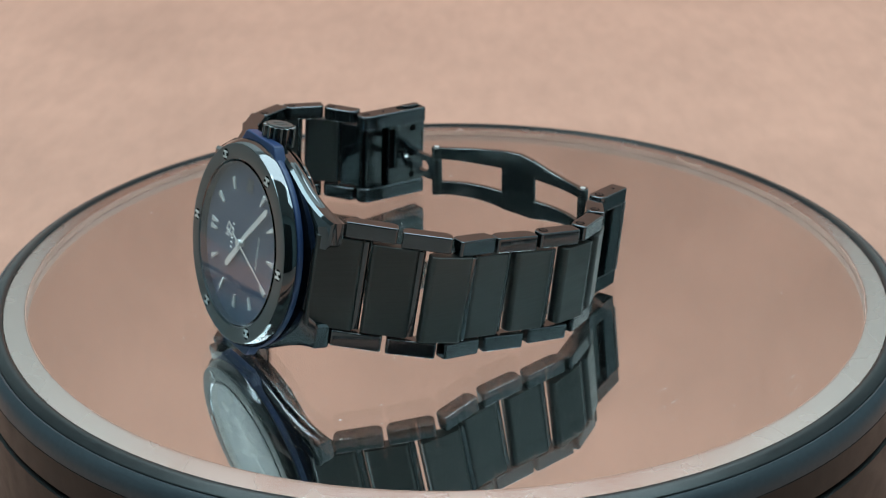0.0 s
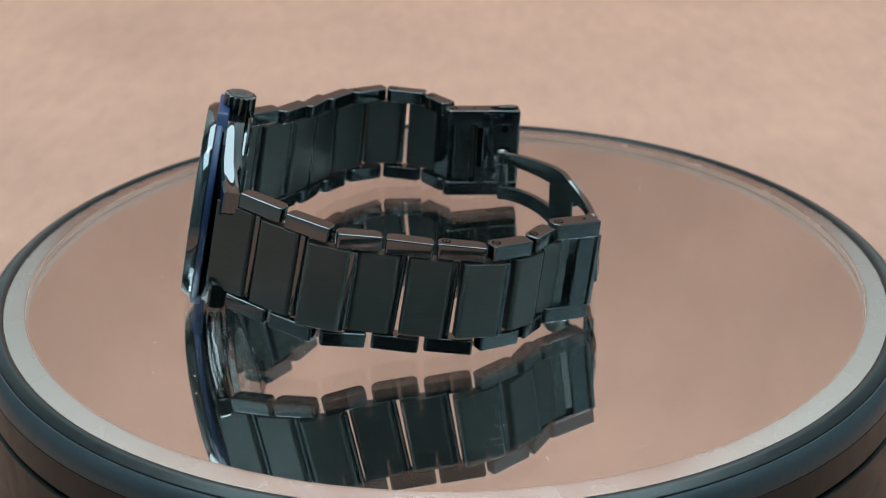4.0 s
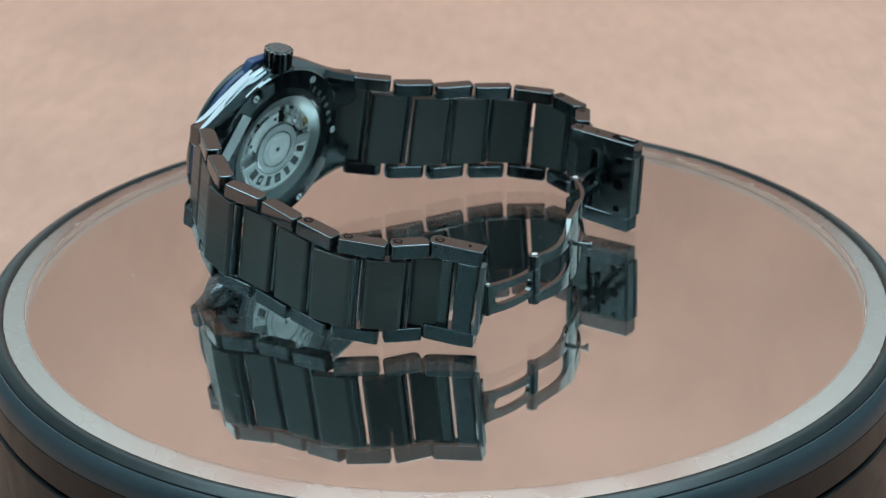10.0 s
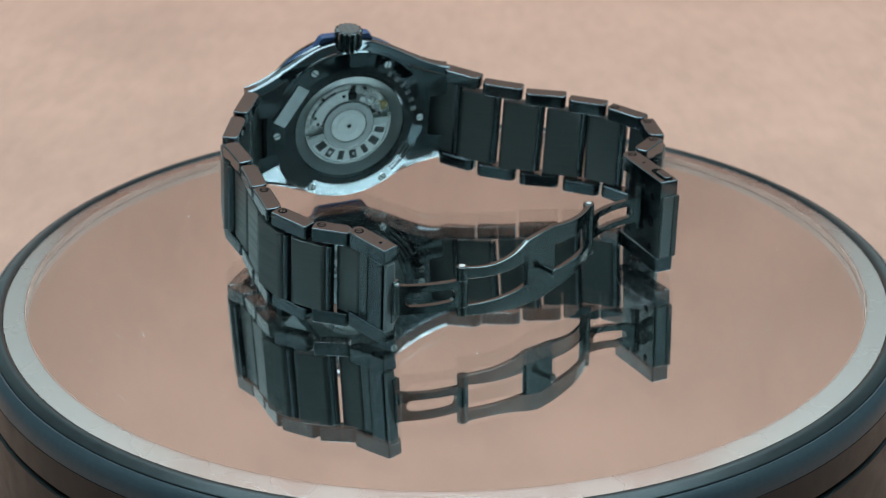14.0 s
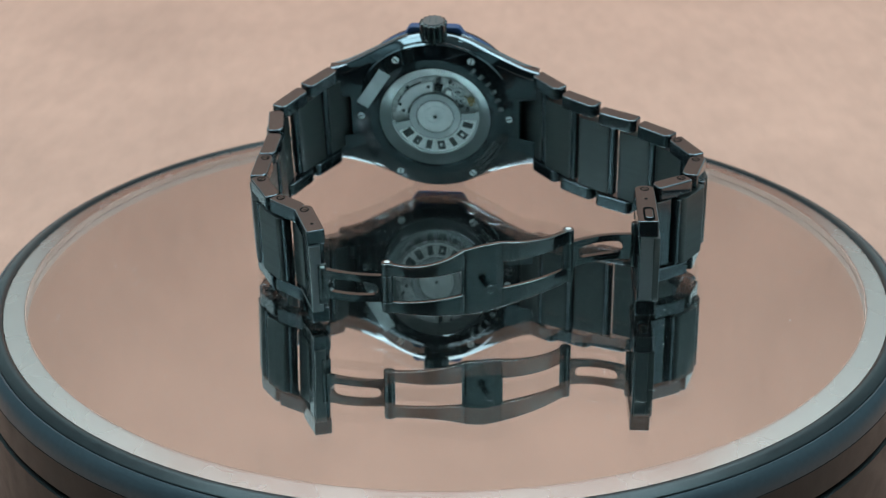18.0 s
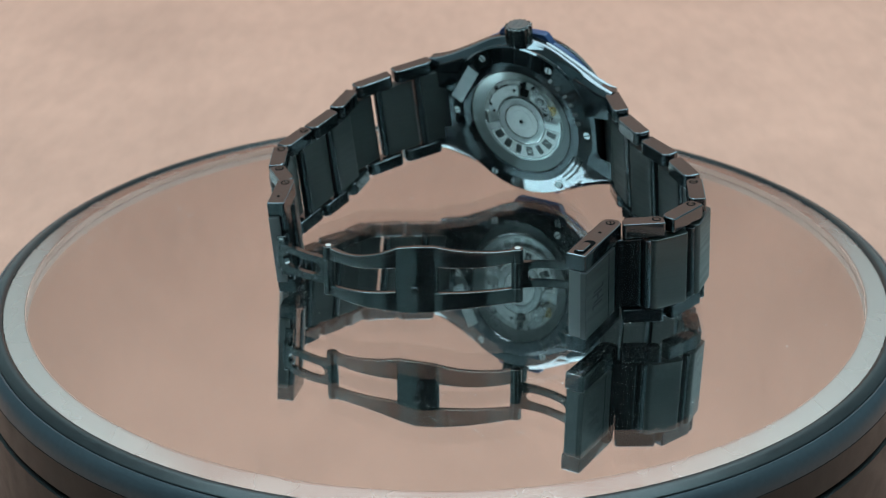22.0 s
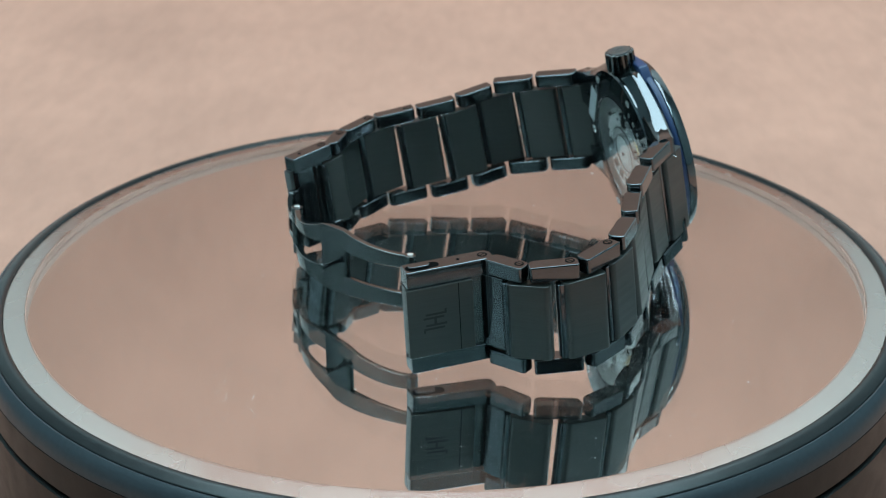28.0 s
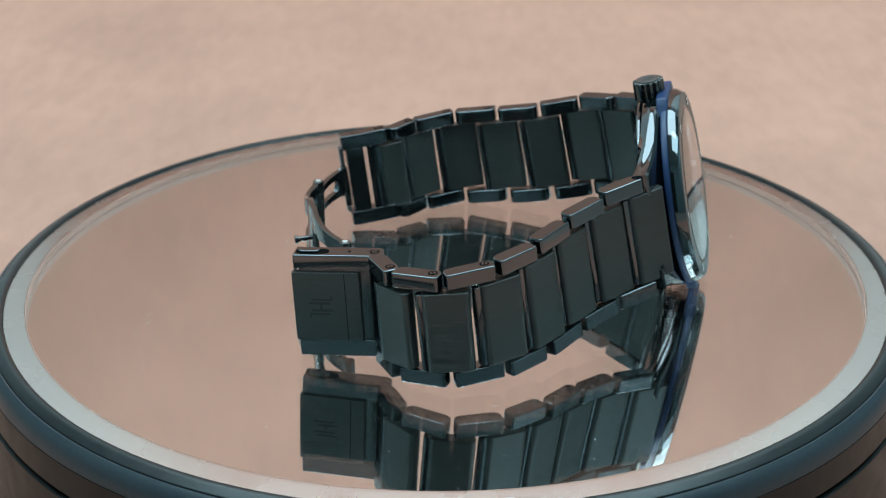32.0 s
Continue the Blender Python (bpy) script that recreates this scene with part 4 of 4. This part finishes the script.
def clasp_block():
    """The catch at the twelve o'clock end: a frame with push buttons and an outer cover."""
    up = Vector((0, math.sin(radians(2.6)), math.cos(radians(2.6))))
    m = axes((-49.25, 56.3, 11.7), (-0.05, 1, -0.035), up)
    out = 1 if (m.to_3x3() @ Vector((0, 1, 0))).x < 0 else -1
    hw, length = 10.7, 17.6
    core = part("clasp_block", moved(prism(round_rect(10.0, 3.2, (0.4,) * 4), -hw + 3.2, hw - 3.2, 0.25), m @ Matrix.Translation((3.6, -out * 0.2, 0))), STEEL_BLACK, watch, "black steel clasp block with push buttons")
    part("hinge_barrel", moved(prism(round_rect(4.4, 2.4, (0.6,) * 4, 3), -hw + 3.4, hw - 3.4, 0.15), m @ Matrix.Translation((-4.6, out * 0.3, 0))), STEEL_BLACK, core, "dark polished hinge barrel")
    for s in (1, -1):
        pts = round_rect(length, 4.2, (0.35, 1.8, 1.8, 0.35))
        part("side_bar", moved(prism(pts, min(s * hw, s * (hw - 3.5)), max(s * hw, s * (hw - 3.5)), 0.3), m), CERAMIC, core)
        top = m @ Matrix.Translation((5.2, out * 0.2, s * hw)) @ Matrix.Diagonal((1, 1, s, 1))
        part("button_recess", moved(prism(round_rect(6.6, 2.3, (1.1,) * 4), 0, 0.03), top), HOLE, core, "dark oval recess", smooth=False)
        part("push_button", moved(prism(round_rect(4.2, 1.7, (0.8,) * 4), 0, 0.5, 0.2), top @ Matrix.Translation((0.6, 0, 0))), CERAMIC, core, "dark oval push button")
    spot = m @ Matrix.Translation((-length / 2 + 1.9, 0, hw)) @ Matrix.Rotation(radians(35), 4, "Z")
    part("pin_recess", moved(rod(0.95, -0.02, 0.03, 20), spot), HOLE, core, "dark pin hole")
    part("pin", moved(rod(0.65, 0.0, 0.05, 16), spot), STEEL_BLACK, core)
    part("pin_slot", moved(box(1.2, 0.22, 0.04, 0), spot @ Matrix.Translation((0, 0, 0.045))), HOLE, core, smooth=False)
    part("pin_hole", moved(rod(0.35, 0, 0.03, 16), m @ Matrix.Translation((-2.0, 0, hw))), HOLE, core, "tiny dark hole")
    cover = part("cover", moved(box(13.2, 1.3, 14.3, 0.15), m @ Matrix.Translation((2.6, out * 1.80, 0))), BRUSHED, core, "flat satin clasp cover with an engraved mark")
    part("cover_joint", moved(box(0.14, 0.05, 14.0, 0), m @ Matrix.Translation((-1.1, out * 2.46, 0))), HOLE, cover, smooth=False)
    part("end_panel", moved(box(0.4, 2.9, 14.2, 0.1), m @ Matrix.Translation((length / 2 - 0.05, out * 0.1, 0))), SATIN, core, "inset satin end panel")
    # engraved maker's mark as plain strokes
    for dx, dz, sx, sz in ((3.4, 1.5, 0.45, 4.2), (3.9, 0.75, 0.45, 4.2), (3.4, -0.75, 0.45, 4.2), (3.9, -1.5, 0.45, 4.2), (3.6, 0, 1.6, 0.5), (1.5, 1.9, 0.8, 0.4), (5.8, -1.9, 0.8, 0.4)):
        part("engraved_bar", moved(box(sz, 0.04, sx, 0), m @ Matrix.Translation((dx + 0.2, out * 2.46, dz))), RUBBER, cover, smooth=False)
    inward = Matrix.Rotation(radians(90 * out), 4, "X")
    for dz in (-5.7, 0.3, 6.0):
        place = m @ Matrix.Translation((5.3, -out * 1.82, dz)) @ inward
        part("rivet_hole", moved(rod(1.25 if dz == 0.3 else 0.75, 0, 0.04, 22), place), HOLE, core, "dark round hole")
    # dark well beside the hinge, with the pin of the slotted arm across it
    part("hinge_well", moved(box(1.6, 0.06, 9.6, 0), m @ Matrix.Translation((-0.4, -out * 1.82, 1.6))), HOLE, core, "dark hinge well", smooth=False)
    part("hinge_pin", moved(rod(0.75, -3.4, 6.6, 18, 0.1), m @ Matrix.Translation((0.6, -out * 2.2, 0))), STEEL_BLACK, core)
    return core


clasp_block()


# ---- what moves ----
def turned(t):
    return float(np.interp(t, [2 * i for i in range(len(TURN))], TURN))


def motions():
    rows, plate_rows = [], []
    axle = Matrix.Translation(mirror.location)
    place = Matrix.Translation((*CENTRE, 0)) @ pose(0, 0, 0, 0, 0, HEADING)
    for i in range(65):
        t = i * 0.5
        rows.append((t, pose(0, 0, 0, 0, 0, turned(t)) @ place))
        plate_rows.append((t, axle @ pose(0, 0, 0, 0, 0, turned(t))))
    walk(watch, rows)
    walk(mirror, plate_rows)
    walk(second_hand, [(t, DIAL_FRAME @ pose(0, 0, 0, 0, 0, 180 - 203 - 6 * t)) for t in range(33)])


motions()
